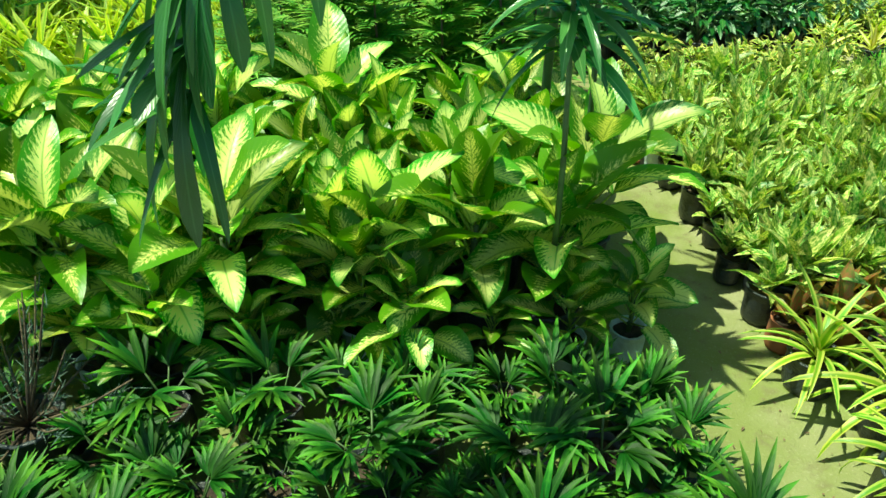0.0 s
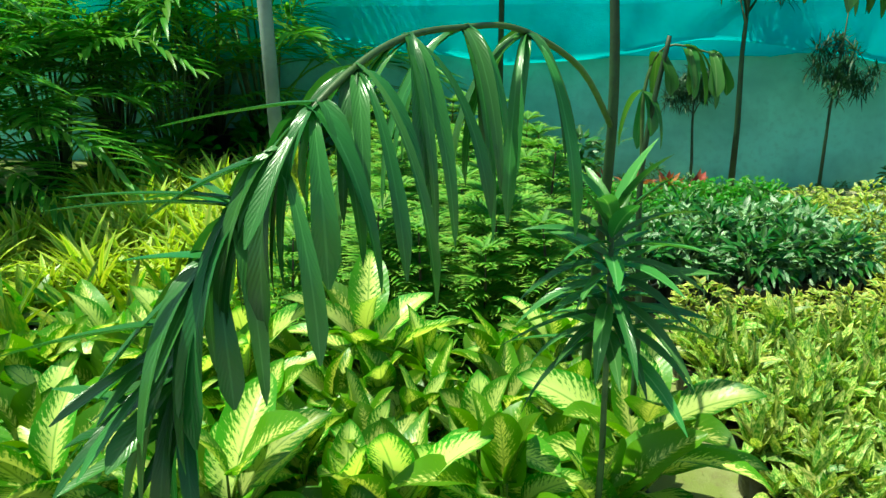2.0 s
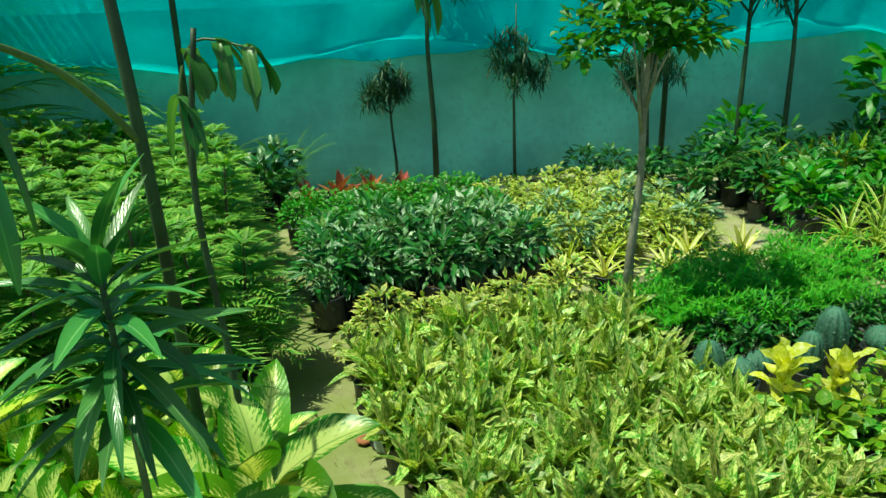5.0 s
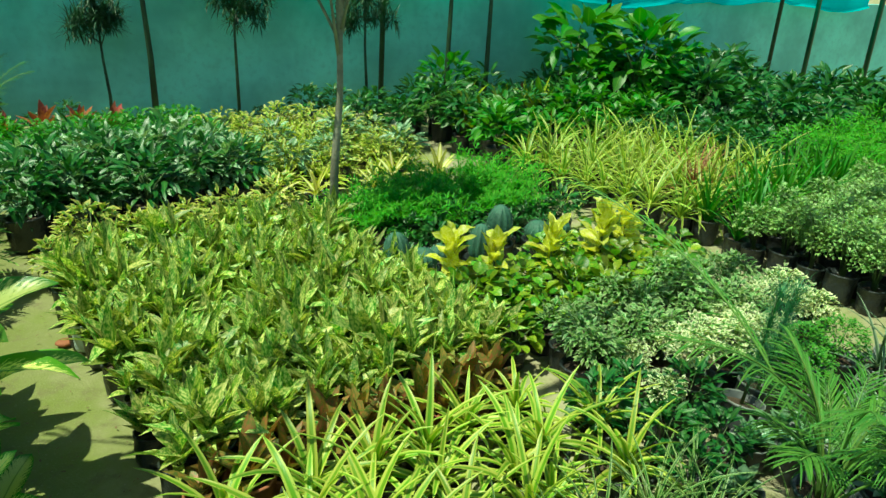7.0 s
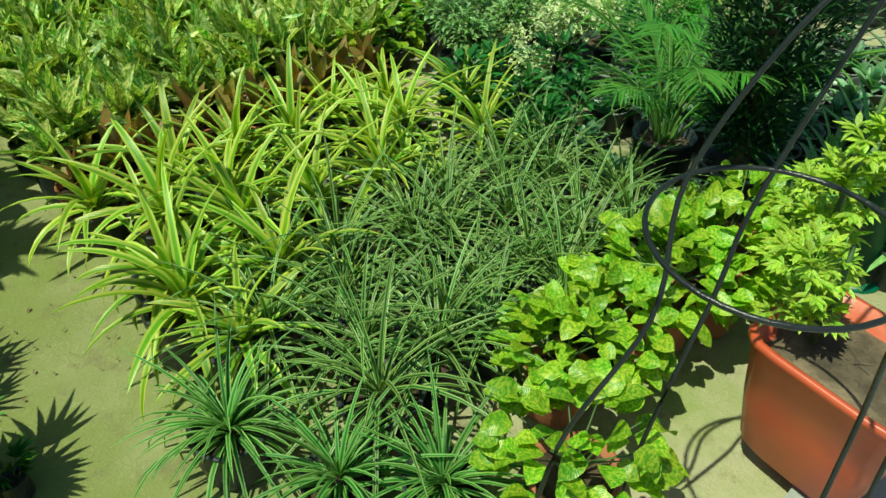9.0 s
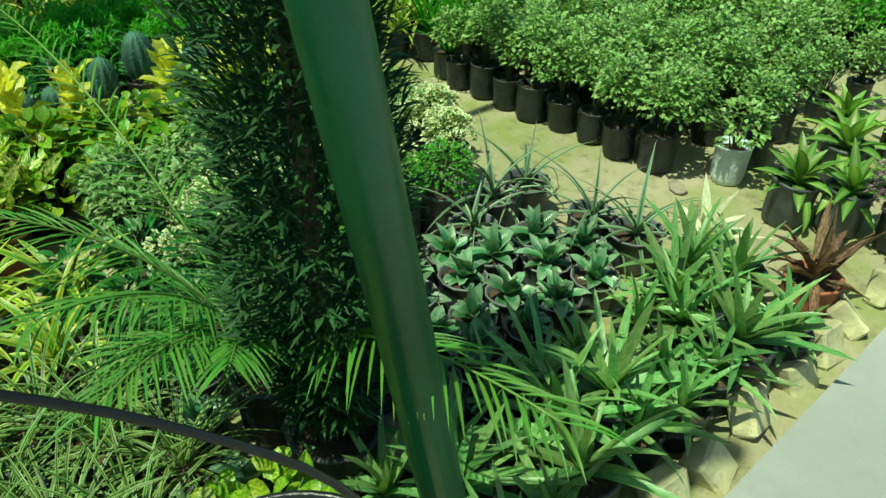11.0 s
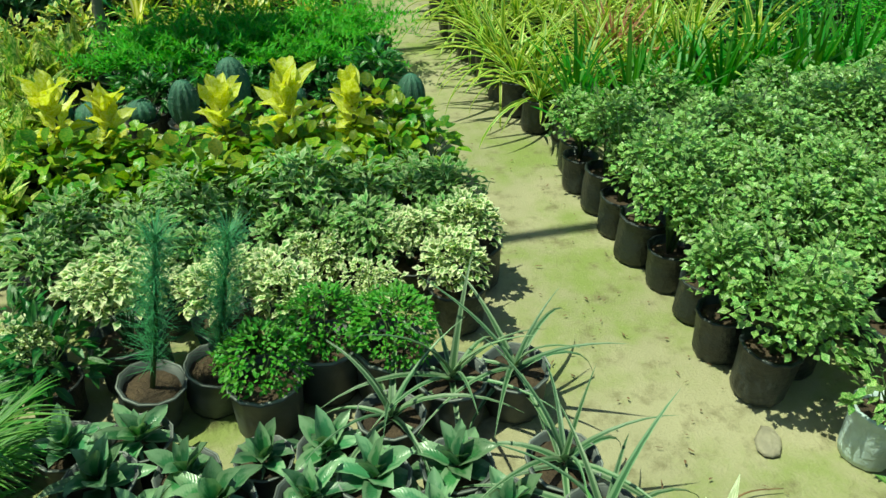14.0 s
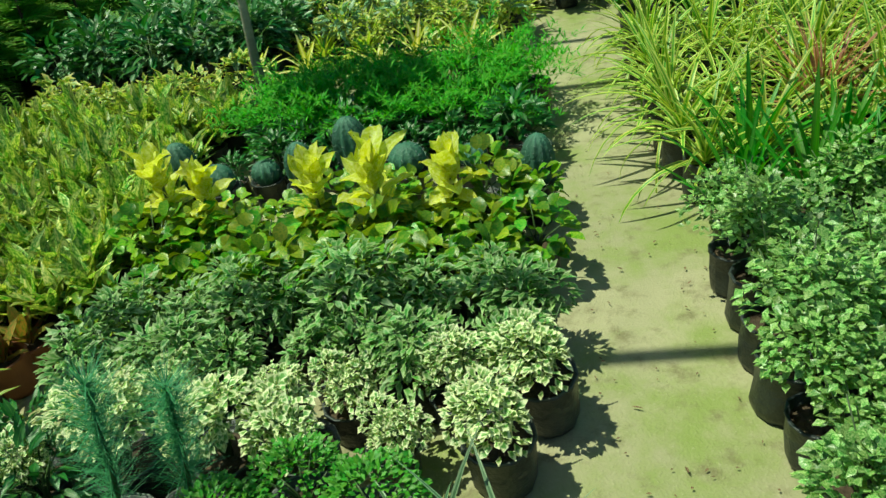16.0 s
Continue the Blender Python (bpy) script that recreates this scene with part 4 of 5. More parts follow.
def tree(name, label, height, trunk_r, crown_z, crown_r, lumps, per, ll, lw, leafm, barkm, lean=(0, 0), potted=True, prof="oval", branches=9, squash=0.75, tufts=False):
    o = thing(name, label, "tree")
    z = pot(o, 0.12, 0.2) if potted else 0.0
    tr, br, s = Shape(), Shape(), Shape()
    top = Vector((lean[0], lean[1], height))
    mid = Vector((lean[0] * 0.4 + 0.015, lean[1] * 0.4 - 0.01, height * 0.5))
    tr.tube([(0, 0, z - 0.01), (0.006, 0, height * 0.25), mid, Vector((lean[0] * 0.75, lean[1] * 0.75, height * 0.78)), top], trunk_r, trunk_r * 0.3, 8)
    for q, az in enumerate(spin(lumps)):
        t = (q + 0.5) / lumps
        e = R(-0.6, 1.1)
        c = Vector((lean[0], lean[1], crown_z)) + Vector((math.cos(az) * math.cos(e), math.sin(az) * math.cos(e), math.sin(e) * squash)) * crown_r * R(0.45, 0.95)
        f = min(0.97, 0.58 + 0.36 * t)
        b = Vector((lean[0] * f, lean[1] * f, height * f))
        if q < branches:
            br.tube([b, (b + c) * 0.5 + Vector((0, 0, 0.03)), c], trunk_r * 0.38, trunk_r * 0.1, 5)
        if tufts:
            for m in range(per):
                s.leaf(c + Vector((R(-1, 1), R(-1, 1), R(-1, 1))) * 0.05, R(0, 2 * PI), R(-0.7, 1.4), ll * R(0.6, 1.4), lw, "lance", R(0.2, 1.0), 0.3, 2, 3)
        else:
            clump(s, c, crown_r * R(0.3, 0.46), crown_r * R(0.24, 0.36), per, ll, lw, prof, 3, 0.8, 0.15)
    part("trunk", tr, barkm, o)
    part("branching", br, barkm, o, kind="stuff")
    part("crown", s, leafm, o)
    return o


# ---- planting ----
def place(o, x, y, rot=None, sc=1.0, z=0.0, tilt=0.0):
    rot = R(0, 360) if rot is None else rot
    o.matrix_basis = pose(x, y, z, tilt, 0, rot) @ Matrix.Scale(sc, 4)
    return o


def plant(kind, spots, lo=0.85, hi=1.15, variants=4):
    """Sets one plant of a kind at each spot: a few are built, the others are copies."""
    made = []
    for q, (x, y) in enumerate(spots):
        m = pose(x, y, 0, R(-4, 4), R(-4, 4), R(0, 360)) @ Matrix.Scale(R(lo, hi), 4)
        if q < variants:
            o = kind(q)
            made.append(o)
            o.matrix_basis = m
        else:
            copy_thing(made[q % len(made)], m)


def bed(x0, x1, y0, y1, step, jit=0.25, keep=1.0, test=None):
    out = []
    ny = max(1, round((y1 - y0) / (step * 0.9)))
    nx = max(1, round((x1 - x0) / step))
    for j in range(ny):
        for i in range(nx):
            x = x0 + (x1 - x0) * (i + 0.5 + (0.25 if j % 2 else -0.25)) / nx + R(-jit, jit) * step
            y = y0 + (y1 - y0) * (j + 0.5) / ny + R(-jit, jit) * step
            if random.random() <= keep and (test is None or test(x, y)):
                out.append((x, y))
    random.shuffle(out)
    return out


# bed beside the first path
plant(k_rhapis, bed(-1.6, 0.74, 0.75, 1.78, 0.165, 0.35), 0.6, 1.12, 7)
plant(k_dieff, bed(-1.7, 0.66, 2.0, 3.1, 0.25, 0.2), 0.82, 1.08, 7)
for x, y, k in ((-0.19, 1.99, 0.8), (0.47, 1.9, 0.6), (0.68, 1.92, 0.6)):
    place(k_dieff(1), x, y, sc=k)
plant(k_dieff, bed(-1.6, 0.4, 1.84, 1.98, 0.24, 0.15), 0.6, 0.75, 4)
plant(k_bromgreen, bed(-3.0, -1.15, 3.2, 4.0, 0.33), 1.05, 1.35, 3)
plant(k_yellow, bed(-3.0, -0.85, 4.1, 7.0, 0.25), 1.1, 1.5, 4)
plant(k_araucaria, bed(-0.78, 0.74, 3.6, 7.4, 0.31), 0.95, 1.3, 4)
plant(k_areca, [(-4.0, 4.8), (-3.8, 5.7), (-3.4, 6.6), (-2.7, 7.5), (-1.9, 8.2), (-4.7, 5.5), (-4.3, 6.8), (-3.4, 7.8), (-2.6, 8.4), (-4.9, 7.6)], 1.05, 1.35, 3)
plant(k_broad, [(-3.3, 5.0), (-3.15, 5.7), (-2.8, 6.4), (-2.4, 7.0), (-1.8, 7.5), (-1.3, 7.8), (-0.8, 7.9), (-0.3, 7.8)], 1.2, 1.6, 3)
place(k_juniper(0), -1.12, 1.62)

# bed between the two paths
plant(k_pandan, bed(1.2, 2.5, 1.2, 1.78, 0.21) + [(1.22, 1.12), (1.28, 0.95), (1.5, 1.1)], 0.9, 1.15)
plant(k_lily, bed(1.35, 2.45, 0.5, 1.14, 0.185), 0.9, 1.1)
plant(k_lily_dark, [(1.14, 0.74), (1.25, 0.5), (1.40, 0.36)], 0.9, 1.05, 2)
plant(k_pothos, bed(1.6, 2.55, 0.03, 0.45, 0.19, test=lambda x, y: not (1.8 < x < 2.6 and y < 0.24)), 0.9, 1.15, 5)
plant(k_bronze, bed(1.2, 2.45, 1.84, 2.02, 0.13), 0.9, 1.2, 4)
plant(k_aglao, bed(1.18, 2.56, 2.02, 3.75, 0.128), 0.9, 1.2, 6)
plant(k_schef, bed(1.18, 2.5, 3.78, 4.15, 0.17), 0.85, 1.1)
plant(k_white, bed(1.2, 2.55, 4.5, 5.2, 0.19), 0.95, 1.2, 4)
plant(k_dark, bed(1.15, 2.6, 4.35, 5.45, 0.32), 0.95, 1.25, 3)
plant(k_bright, bed(1.25, 2.75, 5.45, 6.5, 0.22), 0.9, 1.15, 3)
plant(k_yellow, bed(2.75, 4.1, 4.5, 6.2, 0.34), 0.8, 1.05, 3)
plant(k_schef, bed(2.7, 4.1, 4.55, 6.3, 0.3), 0.85, 1.1, 3)
plant(k_white, bed(2.8, 4.1, 4.6, 5.6, 0.45), 0.9, 1.1, 2)
plant(k_coleus, [(1.45, 6.72), (1.7, 6.75), (1.95, 6.62), (2.2, 6.6), (6.1, 5.8), (6.3, 5.65)], 0.95, 1.15, 3)
plant(k_brom, [(2.53, 4.22), (2.82, 4.2), (3.25, 4.15), (3.45, 4.25), (3.75, 4.1), (3.95, 3.92)], 1.0, 1.25, 3)
plant(k_fern, bed(2.78, 4.1, 3.28, 3.9, 0.2), 0.9, 1.15)
plant(k_cactus, [(2.61, 2.92), (2.75, 2.9), (2.92, 2.98), (3.1, 2.9), (3.32, 2.98), (3.55, 2.9), (3.8, 2.95), (4.05, 2.72)], 0.9, 1.1, 4)
plant(k_dark, bed(2.72, 4.1, 3.02, 3.28, 0.19), 0.7, 0.9, 3)
plant(k_croton, [(2.70, 2.58), (2.88, 2.5), (3.27, 2.54), (3.77, 2.46), (3.52, 2.42)], 1.0, 1.18, 4)
plant(k_pepero, bed(2.62, 4.08, 2.02, 2.7, 0.172), 0.8, 1.15, 4)
plant(k_aralia_g, bed(2.65, 4.08, 1.66, 2.04, 0.19), 0.85, 1.15, 5)
plant(k_aralia, bed(2.72, 4.06, 1.37, 1.76, 0.21, 0.16), 0.8, 1.12, 6)
plant(k_ball, [(3.34, 1.19), (3.5, 1.28), (3.66, 1.24)], 1.0, 1.08, 2)
plant(k_aloe, [(3.62, 1.02), (3.8, 1.1), (3.97, 1.1), (3.97, 0.8), (4.0, 0.62)], 0.95, 1.1, 3)
plant(k_hoya, bed(2.5, 3.86, 0.5, 1.2, 0.17, 0.12, test=lambda x, y: not (x > 3.5 and y > 0.92) and not (x > 3.22 and y > 1.05) and not (x < 2.8 and y > 1.0) and math.hypot(x - 2.74, y - 0.55) > 0.18 and math.hypot(x - 2.72, y - 0.84) > 0.18), 0.9, 1.1, 5)
plant(k_dark, bed(2.5, 2.82, 1.05, 1.6, 0.18), 0.75, 0.95, 2)
for x, y in ((3.04, 1.28), (3.2, 1.31)):
    o = k_pine(0)
    o.matrix_basis = pose(x, y, 0, 3, 11, R(0, 20)) @ Matrix.Scale(R(1.0, 1.1), 4)
plant(k_rhoeo, bed(2.75, 4.05, 0.02, 0.46, 0.155), 0.85, 1.1, 6)
place(k_cream(0), 4.14, 0.46, sc=1.0)
place(k_dry(0), 4.2, 0.12, sc=0.95)
place(k_young_palm(0), 2.72, 0.8, 0, 1.25)
place(k_cypress(0), 2.74, 0.55)

# bed past the second path
plant(k_jade, bed(4.76, 6.5, 0.92, 2.25, 0.19, 0.18) + [(4.62 + R(-0.015, 0.015), 0.98 + 0.168 * q) for q in range(8)], 0.9, 1.12, 5)
plant(k_spath, [(4.64, 0.42), (4.72, 0.26), (5.02, 0.4), (5.2, 0.2), (5.5, 0.35), (5.35, 0.55)], 0.85, 1.0, 3)
plant(k_jade, [(4.95, 0.72), (5.25, 0.78), (5.6, 0.75), (5.9, 0.7)], 0.85, 1.0, 2)
o = bushy("polybag_shrub", "small shrub with painted pale leaf highlights in a white polybag", "potted shrub", "", "jade", 0.07, 0.16, 0.11, 0.10, 0.09, 200, 0.034, 0.021, "oval", bag="bag_white")(0)
place(o, 4.76, 0.72)
place(k_purple(0), 4.76, 0.06)
plant(k_spider, bed(4.8, 5.9, 2.65, 4.2, 0.25) + [(4.63 + R(-0.02, 0.02), 2.72 + 0.2 * q) for q in range(8)], 0.9, 1.1, 4)
plant(k_blade, bed(4.6, 6.2, 2.25, 2.68, 0.22), 0.9, 1.1, 3)
place(k_redgrass(0), 5.12, 2.95, sc=1.1)
plant(k_lime, bed(6.3, 8.0, 0.7, 3.0, 0.3), 0.9, 1.2, 3)
plant(k_broad, bed(4.6, 7.2, 4.35, 5.0, 0.3), 0.85, 1.15, 4)
plant(k_shade, bed(4.6, 7.6, 5.0, 6.0, 0.33), 0.75, 1.1, 4)
plant(k_shade, bed(7.2, 9.6, 2.8, 6.2, 0.42), 0.9, 1.3, 3)
plant(k_bromgreen, bed(4.7, 7.4, 5.0, 5.8, 0.5), 0.9, 1.25, 3)
plant(k_shade, [(0.95, 7.3), (1.2, 7.1), (1.05, 6.8), (0.8, 7.6)], 0.9, 1.2, 2)
plant(k_coleus, [(5.0, 5.3), (5.9, 5.25), (6.6, 5.5)], 1.0, 1.2, 2)
plant(k_dark, bed(5.9, 8.0, 3.0, 4.3, 0.32), 1.0, 1.3, 3)

# trees
place(tree("young_tree", "slim young tree with a pale trunk and leafy green crown", 1.75, 0.03, 1.62, 0.40, 14, 90, 0.078, 0.038, "treeleaf", "bark_pale", (0.06, 0.0), branches=6), 2.71, 3.77, 0)
for x, y, h, c, r, pot_on in ((2.72, 7.12, 2.6, 2.1, 0.5, False), (3.42, 6.85, 1.7, 1.2, 0.34, True), (2.35, 7.2, 1.25, 0.95, 0.26, True), (4.5, 6.3, 1.6, 1.1, 0.36, True), (5.45, 6.25, 2.4, 1.9, 0.5, False), (5.85, 6.1, 2.4, 1.8, 0.45, False)):
    place(tree("thin_tree", "thin dark-leafed young tree standing before the wall", h, 0.032 if not pot_on else 0.018, c, r * 0.9, 15, 75, 0.13, 0.013, "walltree", "dark_stem", (R(-0.08, 0.08), R(-0.05, 0.05)), False, "lance", branches=13, squash=1.3, tufts=True), x, y)
plant(k_dark, [tuple(w(0.2 + 0.27 * q + R(-0.05, 0.05), R(0.45, 0.9)))[:2] for q in range(26)], 0.6, 0.85, 3)
plant(k_shade, [(4.35, 5.45), (4.2, 5.85), (4.42, 6.05), (4.25, 6.45), (4.0, 6.6)], 0.8, 1.05, 2)
plant(k_young_palm, [(4.5, 5.6), (1.25, 6.9), (0.6, 7.9)], 0.9, 1.1, 2)
plant(k_broad, [(5.4, 6.2), (6.8, 5.5), (7.2, 5.2), (7.0, 5.9), (7.7, 5.3)], 1.5, 1.8, 2)


# ---- the tall palm and the drooping dracaena in the dieffenbachia bed ----
def curve(pts, n=8):
    """A smooth line through the points."""
    pts = [Vector(p) for p in pts]
    out = []
    for i in range(len(pts) - 1):
        a, b, c, d = pts[max(i - 1, 0)], pts[i], pts[i + 1], pts[min(i + 2, len(pts) - 1)]
        for k in range(n):
            t = k / n
            out.append(0.5 * (2 * b + (c - a) * t + (2 * a - 5 * b + 4 * c - d) * t * t + (3 * b - a - 3 * c + d) * t ** 3))
    return out + [pts[-1]]


def hanging_frond(parent, pts, nodes, count, length, width, r=0.008, material="palm", out=0.0):
    """A bent stalk with tufts of leaflets that arch over and hang; out spreads those near the tip sideways."""
    s = Shape()
    line = curve(pts, 10)
    s.tube(line[::2] + [line[-1]], r, r * 0.4, 6)
    f = part("frond", s, "stem", parent)
    for t in nodes:
        k = min(int(t * (len(line) - 1)), len(line) - 2)
        d = (line[k + 1] - line[k]).normalized()
        az = math.atan2(d.y, d.x)
        spread = out * max(0.0, t - 0.45) / 0.55
        for q in range(count):
            l = Shape()
            sg = -1 if q % 2 else 1
            flat = random.random() < spread
            long = length * (0.62 if flat else 1.2 - 0.45 * t)
            e0 = R(-0.5, 0.5) if flat else R(0.5, 1.2)
            dr = R(0.1, 0.7) if flat else (1.52 + e0) * R(0.96, 1.04)
            a0 = az + sg * R(0.15, 0.9) if flat else az + sg * R(0.3, 1.7)
            l.leaf(line[k] + Vector((R(-1, 1), R(-1, 1), R(-1, 1))) * 0.008, a0, e0, long * R(0.6, 1.1), width * R(0.65, 1.2), "ragged" if q % 3 == 0 else "strap", dr, 0.4, 2, 12, R(-0.5, 0.5), 0.0, 0.7 if flat else 0.24)
            part("leaflet", l, material, f)


palm = thing("hanging_palm", "tall slender palm with broad drooping dark green leaflets", "palm")
pot(palm, 0.13, 0.22)
s = Shape()
s.tube(curve([(-0.06, 0.2, 0.17), (-0.09, 0.22, 0.64), (-0.1, 0.0, 1.51), (-0.13, 0.01, 2.05)], 6), 0.021, 0.012, 8)
part("stem", s, "dark_stem", palm)
s = Shape()
s.tube(curve([(0.03, 0.05, 0.17), (0.03, 0.03, 0.8), (0.0, 0.03, 1.35), (0.05, 0.03, 1.75)], 6), 0.012, 0.007, 7)
part("stem", s, "dark_stem", palm)
hanging_frond(palm, [(-0.1, 0.0, 1.5), (-0.22, -0.13, 1.68), (-0.40, -0.34, 1.79), (-0.54, -0.54, 1.805), (-0.644, -0.735, 1.797), (-0.728, -0.91, 1.75), (-0.82, -1.0, 1.65), (-0.91, -1.03, 1.52), (-0.97, -1.05, 1.38), (-1.0, -1.06, 1.22)], (0.22, 0.33, 0.44, 0.54, 0.6, 0.67, 0.74, 0.81, 0.88, 0.94, 0.99), 9, 0.42, 0.037, 0.009, out=0.8)
hanging_frond(palm, [(0.0, 0.03, 1.38), (0.0, 0.06, 1.6), (0.05, 0.05, 1.72), (0.17, 0.0, 1.70)], (0.36, 0.6, 0.82, 0.98), 4, 0.21, 0.044, 0.006, "palm_pale")
hanging_frond(palm, [(-0.11, 0.01, 1.9), (0.08, 0.0, 2.12), (0.34, -0.06, 2.1), (0.5, -0.12, 1.9)], (0.4, 0.52, 0.64, 0.76, 0.88, 0.99), 5, 0.32, 0.035, 0.007)
hanging_frond(palm, [(-0.11, 0.01, 1.95), (-0.4, 0.2, 2.25), (-0.75, 0.4, 2.25), (-1.05, 0.55, 2.0)], (0.4, 0.55, 0.7, 0.85, 0.99), 5, 0.32, 0.035, 0.007)
palm.matrix_basis = pose(0.60, 2.42, 0)

drac = thing("drooping_dracaena", "slender dracaena with layered drooping green strap leaves", "potted plant")
pot(drac, 0.1, 0.2)
s = Shape()
s.tube([(0, 0, 0.15), (0.01, 0.0, 0.7), (0, 0.01, 1.36)], 0.012, 0.006, 7)
part("stem", s, "stem", drac)
for q, az in enumerate(spin(58, 0.4)):
    t = q / 57
    l = Shape()
    l.leaf((0, 0.005, 1.03 + 0.33 * t), az, 0.3 + 1.1 * t ** 4 + R(-0.2, 0.3), R(0.22, 0.36) * (1 - 0.25 * t), R(0.024, 0.046), "lance", R(0.5, 1.4) * (1 - 0.4 * t ** 3), 0.45, 2, 9, R(-0.6, 0.6), 0.0, 0.7)
    part("leaf", l, "strapleaf", drac)
drac.matrix_basis = pose(0.42, 1.99, 0)

# ---- wire plant stand, planter, poles ----
stand = thing("wire_plant_stand", "black twisted-wire plant stand with empty pot rings", "plant stand")


def ring(c, r):
    s = Shape()
    n = 40
    pts = [Vector((c[0] + r * math.cos(2 * PI * i / n), c[1] + r * math.sin(2 * PI * i / n), c[2])) for i in range(n + 1)]
    s.tube(pts, 0.0042, 0.0042, 7)
    part("ring", s, "wire", stand)


for c, r in (((1.668, -0.008, 0.80), 0.166), ((1.987, -0.108, 1.21), 0.14), ((2.282, -0.13, 0.87), 0.125), ((2.45, -0.2, 0.58), 0.13)):
    ring(c, r)
for pts in ([(1.40, 0.15, 0.0), (1.47, 0.14, 0.38), (1.60, 0.10, 0.62), (1.69, 0.145, 0.80), (1.78, 0.09, 1.02), (1.89, -0.01, 1.21), (2.03, -0.06, 1.45)],
            [(1.62, 0.09, 0.0), (1.63, 0.08, 0.30), (1.73, 0.075, 0.60), (1.80, 0.08, 0.77), (1.95, 0.02, 1.21)],
            [(1.66, -0.21, 0.035), (1.73, -0.18, 0.5), (1.675, -0.18, 0.80), (1.83, -0.205, 0.93), (2.0, -0.243, 1.21)],
            [(1.74, -0.265, 0.035), (1.80, -0.225, 0.45), (1.90, -0.222, 0.78), (2.03, -0.245, 1.21)],
            [(2.22, -0.30, 0.035), (2.27, -0.25, 0.7), (2.28, -0.25, 0.87), (2.2, -0.18, 1.05), (2.12, -0.15, 1.21)],
            [(2.50, -0.10, 0.0), (2.46, -0.09, 0.5), (2.40, -0.10, 0.87), (2.26, -0.04, 1.05), (2.05, 0.02, 1.21)],
            [(2.5, -0.33, 0.035), (2.47, -0.32, 0.58), (2.36, -0.23, 0.87), (2.2, -0.2, 1.02), (2.05, -0.23, 1.21)]):
    s = Shape()
    s.tube(curve(pts, 7), 0.0045, 0.0040, 7)
    part("rod", s, "wire", stand)

planter = thing("red_planter", "square red plastic planter with dry soil on the walkway", "planter")
s = Shape()
for ring_pts in (((0.10, 0.0), (0.125, 0.03), (0.145, 0.15), (0.160, 0.28), (0.170, 0.285), (0.170, 0.30), (0.155, 0.30), (0.150, 0.26), (0.002, 0.24)),):
    n = 32
    b = 0
    for r, z in ring_pts:
        for i in range(n):
            a = 2 * PI * (i + 0.5) / n
            ca, sa = math.cos(a), math.sin(a)
            k = 1 / (abs(ca) ** 7 + abs(sa) ** 7) ** (1 / 7)
            s.v.append((r * k * ca * 0.82, r * k * sa, z * 1.1))
            s.uv.append((0.5, 0.5))
    for j in range(len(ring_pts) - 1):
        for i in range(n):
            p, q = j * n + i, j * n + (i + 1) % n
            s.f.append((p, q, q + n, p + n))
    s.f.append(tuple(range(n))[::-1])
body = part("body", s, "red", planter)
s = Shape()
for r, z in ((0.149, 0.284), (0.11, 0.296), (0.055, 0.287), (0.002, 0.298)):
    for i in range(24):
        a = 2 * PI * (i + 0.5) / 24
        k = 1 / (abs(math.cos(a)) ** 7 + abs(math.sin(a)) ** 7) ** (1 / 7)
        s.v.append((r * k * math.cos(a) * 0.82, r * k * math.sin(a), z + 0.006 * noise.noise((r * 30, a * 3, 0))))
        s.uv.append((0.5, 0.5))
for j in range(3):
    for i in range(24):
        p, q = j * 24 + i, j * 24 + (i + 1) % 24
        s.f.append((p, q, q + 24, p + 24))
part("soil", s, "dry_soil", body, "dry crumbly soil")
planter.matrix_basis = pose(2.06, -0.085, 0.035, 0, 0, -6)


def gold(x, y, z, sc, tiers):
    """A stem with tiers of frilly leaves, each cut into narrow lobes."""
    o = thing("golden_bush", "frilly golden-green bush with cut leaves", "potted shrub", "golden bushes")
    st = Shape()
    st.tube([(0, 0, 0), (0.006, 0.004, 0.06 * tiers), (0, 0, 0.115 * tiers)], 0.007, 0.004, 6)
    part("stem", st, "stem", o)
    for q in range(tiers):
        s = Shape()
        c = Vector((R(-0.04, 0.04), R(-0.04, 0.04), 0.06 + 0.1 * q))
        for az in spin(22):
            el = R(-0.2, 1.35)
            tip = c + Vector((math.cos(az) * math.cos(el), math.sin(az) * math.cos(el), 0.75 * math.sin(el))) * R(0.03, 0.075)
            s.tube([c, tip], 0.0016, 0.001, 3)
            for m in range(9):
                s.leaf(tip, az + (m - 4) * 0.36 + R(-0.12, 0.12), el * 0.5 + R(-0.35, 0.45), R(0.024, 0.042), R(0.008, 0.013), "oval", R(-0.2, 0.9), 0.3, 2, 3, R(-0.5, 0.5))
        part("leaf_tier", s, "goldbush", o)
    place(o, x, y, sc=sc, z=z)


gold(2.06, 0.0, 0.33, 1.05, 2)
gold(2.29, 0.11, 0.0, 1.15, 6)
gold(2.46, 0.2, 0.0, 1.1, 4)

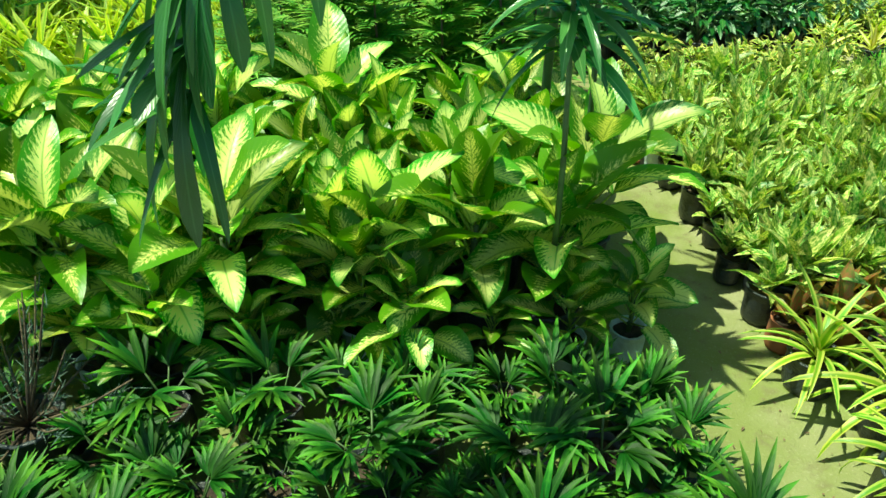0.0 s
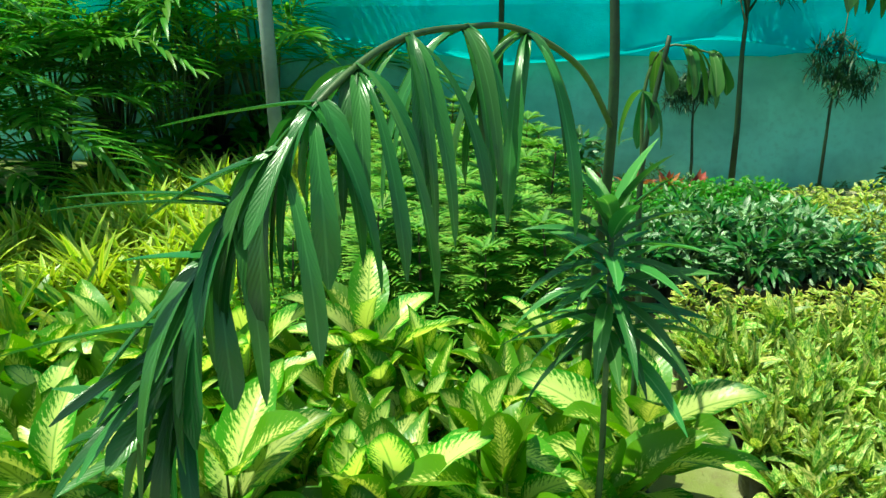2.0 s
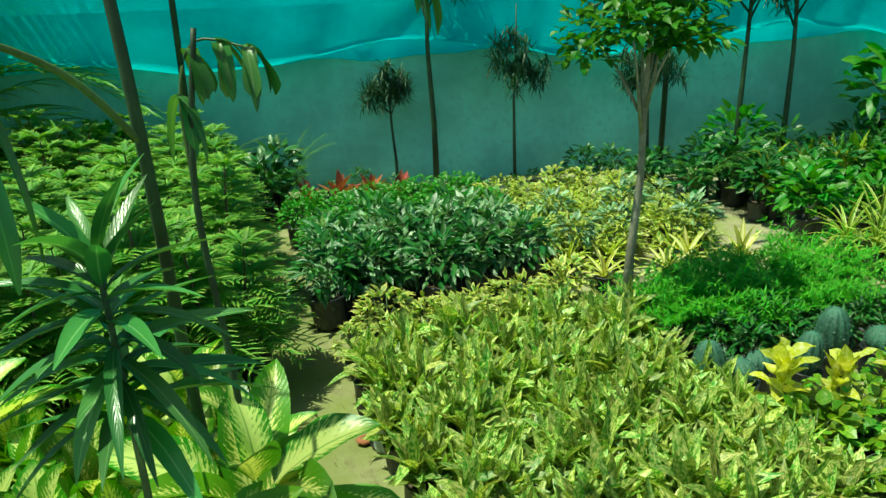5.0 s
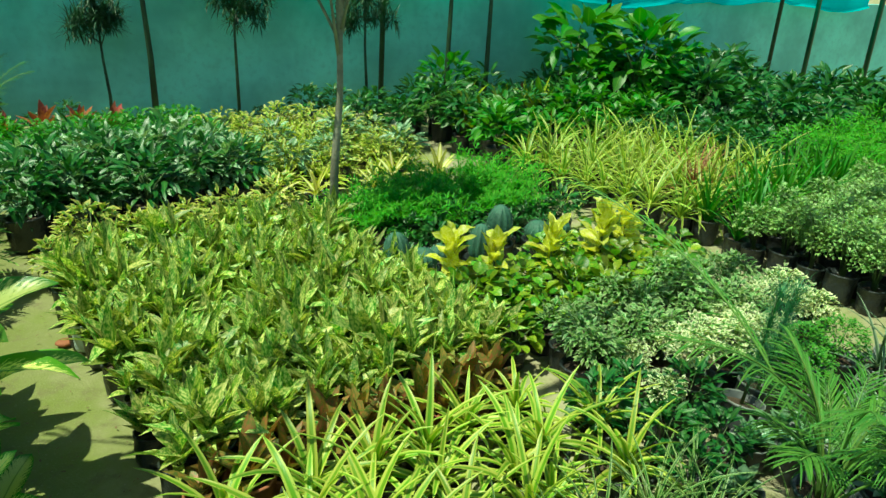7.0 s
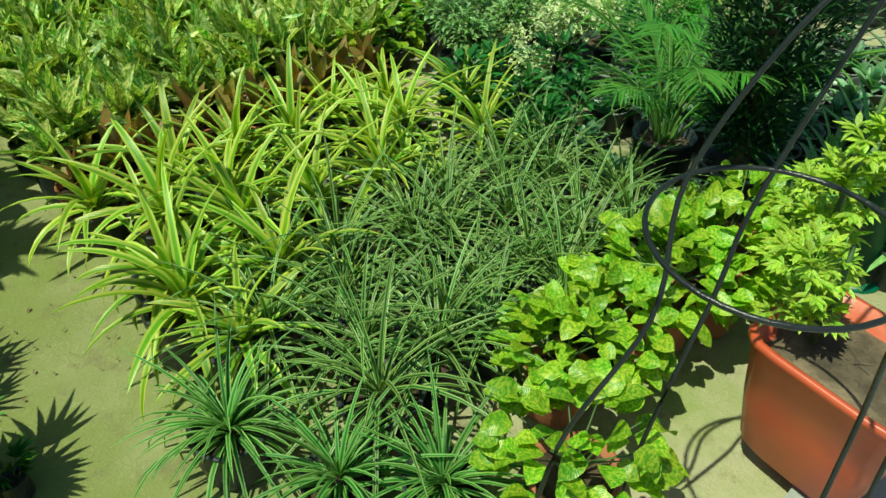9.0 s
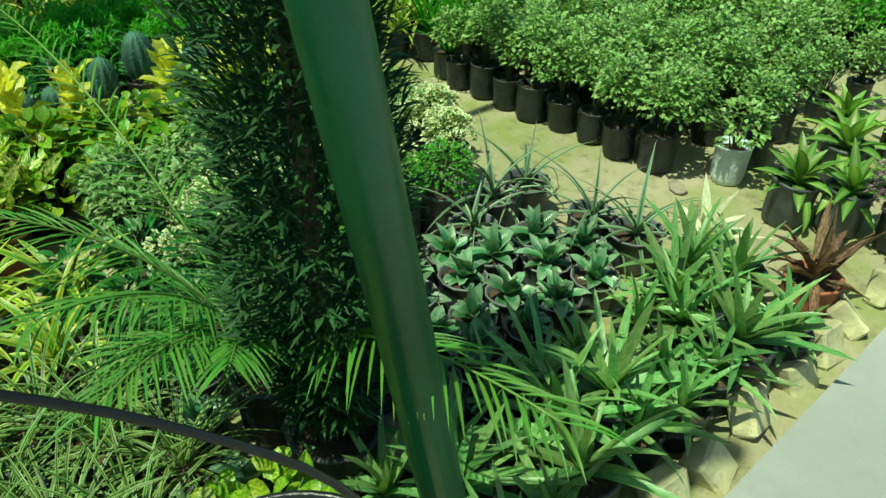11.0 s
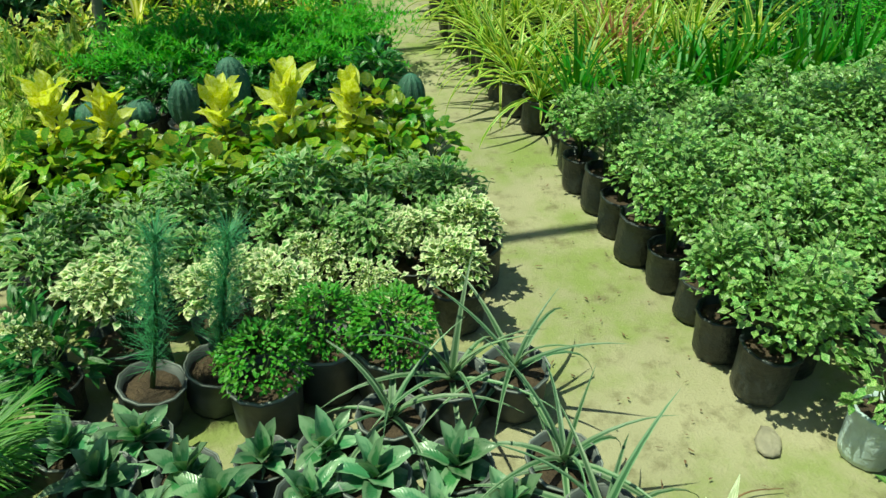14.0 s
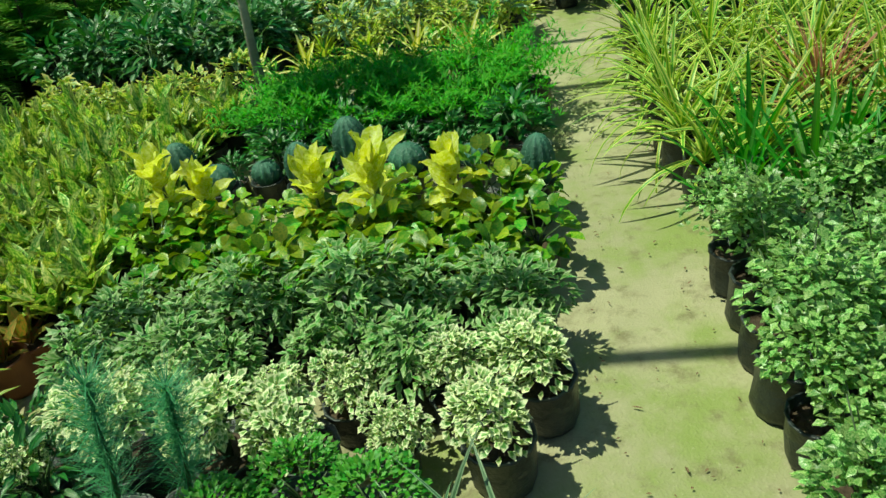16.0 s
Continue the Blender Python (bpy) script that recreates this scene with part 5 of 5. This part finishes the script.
green_pole = thing("green_pole", "thick green painted steel pole beside the beds", "pole")
s = Shape()
s.tube([(0, 0, -0.02), (0, 0, 1.6), (0, 0, 3.6)], 0.04, 0.04, 16)
part("shaft", s, "pole", green_pole)
s = Shape()
s.lathe([(0.0, 0.0), (0.075, 0.0), (0.075, 0.012), (0.05, 0.016)], 16)
part("base_plate", s, "pole", green_pole)
green_pole.matrix_basis = pose(2.765, 0.14, 0, 0, -9.5, 0)
for y in (2.03, 4.12, 4.85):
    bar = thing("overhead_pipe", "thin green steel pipe frame high over the beds", "pipe frame", "overhead pipes")
    s = Shape()
    s.tube([(-5.4, y, 3.33), (10.2, y, 3.33)], 0.028, 0.028, 8)
    part("rail", s, "pole", bar)
    for x in (-5.3, 10.1):
        s = Shape()
        s.tube([(x, y, -0.02), (x, y, 3.33)], 0.03, 0.03, 10)
        part("post", s, "pole", bar)

s = Shape()
s.tube([(-1.1, 5.14, 0), (-1.1, 5.14, 1.6), (-1.1, 5.14, 3.3)], 0.045, 0.045, 14)
tagged(new("pale_post", s.mesh("pale_post", "post")), "grey painted post standing among yellow plants", "post")

# ---- kerb of tilted bricks ----
kerb = tagged(new("kerb"), "row of mossy bricks set on edge along the walkway", kind="structure")
meshes = []
for q in range(4):
    s = Shape()
    s.box(-0.055, 0.055, -0.035, 0.035, -0.06, 0.06)
    bm = bmesh.new()
    me = s.mesh("brick", "brick", False)
    bm.from_mesh(me)
    bmesh.ops.bevel(bm, geom=bm.edges[:], offset=0.009, segments=1, affect="EDGES")
    for v in bm.verts:
        v.co += Vector((noise.noise(v.co * 25 + Vector((q, 0, 0))), noise.noise(v.co * 25 + Vector((0, q, 3))), noise.noise(v.co * 25 + Vector((5, 0, q))))) * 0.007
    bm.to_mesh(me)
    bm.free()
    meshes.append(me)
x = -2.0
while x < 6.5:
    if not 1.35 < x < 2.75:
        bk = part("brick", meshes[random.randrange(4)], "brick", kerb)
        bk.matrix_basis = pose(x, -0.02 + R(-0.02, 0.02), 0.03 + R(-0.015, 0.015), R(-50, -5), R(-22, 22), R(-25, 25))
    x += R(0.14, 0.24)

# ---- litter on the paths ----
leaf_bits = tagged(new("fallen_leaves"), "dry fallen leaves scattered on the paths", "leaf litter", kind="stuff")
s = Shape()
for q in range(420):
    if q % 2:
        x, y = R(4.12, 4.56), R(0.1, 4.5)
    else:
        x, y = R(0.82, 1.16), R(1.2, 6)
    s.leaf((x, y, 0.004), R(0, 6.3), R(0, 0.25), R(0.005, 0.03) * random.random() + 0.004, R(0.002, 0.008), "lance", R(-0.2, 0.4), 0.4, 2, 3)
part("leaf_scatter", s, "dryleaf", leaf_bits, kind="stuff")

# ---- small things on the paths ----
s = Shape()
s.tube(curve([(3.93, 0.40, 0.008), (4.0, 0.36, 0.012), (4.08, 0.36, 0.014), (4.2, 0.33, 0.012)], 5), 0.006, 0.002, 6)
s.tube(curve([(4.08, 0.36, 0.014), (4.14, 0.37, 0.016), (4.22, 0.36, 0.012)], 4), 0.003, 0.001, 5)
tagged(new("twig", s.mesh("twig", "dry")), "thin dry twig lying on the sandy path", "twig").matrix_basis = pose(0.27, 0.31, 0)
s = Shape()
for q, (rr, z) in enumerate(((0.0, 0.0), (0.036, 0.0), (0.042, 0.008), (0.034, 0.017), (0.0, 0.02))):
    for i in range(11):
        a = 2 * PI * i / 11
        k = rr * (1 + 0.25 * noise.noise((math.cos(a) * 1.7, math.sin(a) * 1.7, 2.0)))
        s.v.append((k * math.cos(a) * 1.3, k * math.sin(a) * 0.8, z))
        s.uv.append((0.5, 0.5))
for j in range(4):
    for i in range(11):
        p, q = j * 11 + i, j * 11 + (i + 1) % 11
        s.f.append((p, q, q + 11, p + 11))
stone = s.mesh("flat_stone", "pebble")
tagged(new("flat_stone", stone), "pale flat stone lying on the sandy path", "stone").matrix_basis = pose(4.55, 0.81, -0.006, 3, 0, 55)
shard = s.mesh("pot_shard", "clay")
tagged(new("pot_shard", shard), "broken piece of a clay pot beside the path", "pot shard").matrix_basis = pose(1.13, 3.27, 0.0, 0, 8, 20)
o = simple("aglaonema", "small speckled aglaonema in a pale polybag by the path", "potted plant", "aglaonema in the bed", "aglao", 0.065, 0.13, bag="bag_white", n=14, l0=0.11, l1=0.17, w0=0.04, w1=0.055, prof="lance", el0=0.5, el1=1.4, droop0=0.1, droop1=0.9)(0)
place(o, 1.2, 3.2)
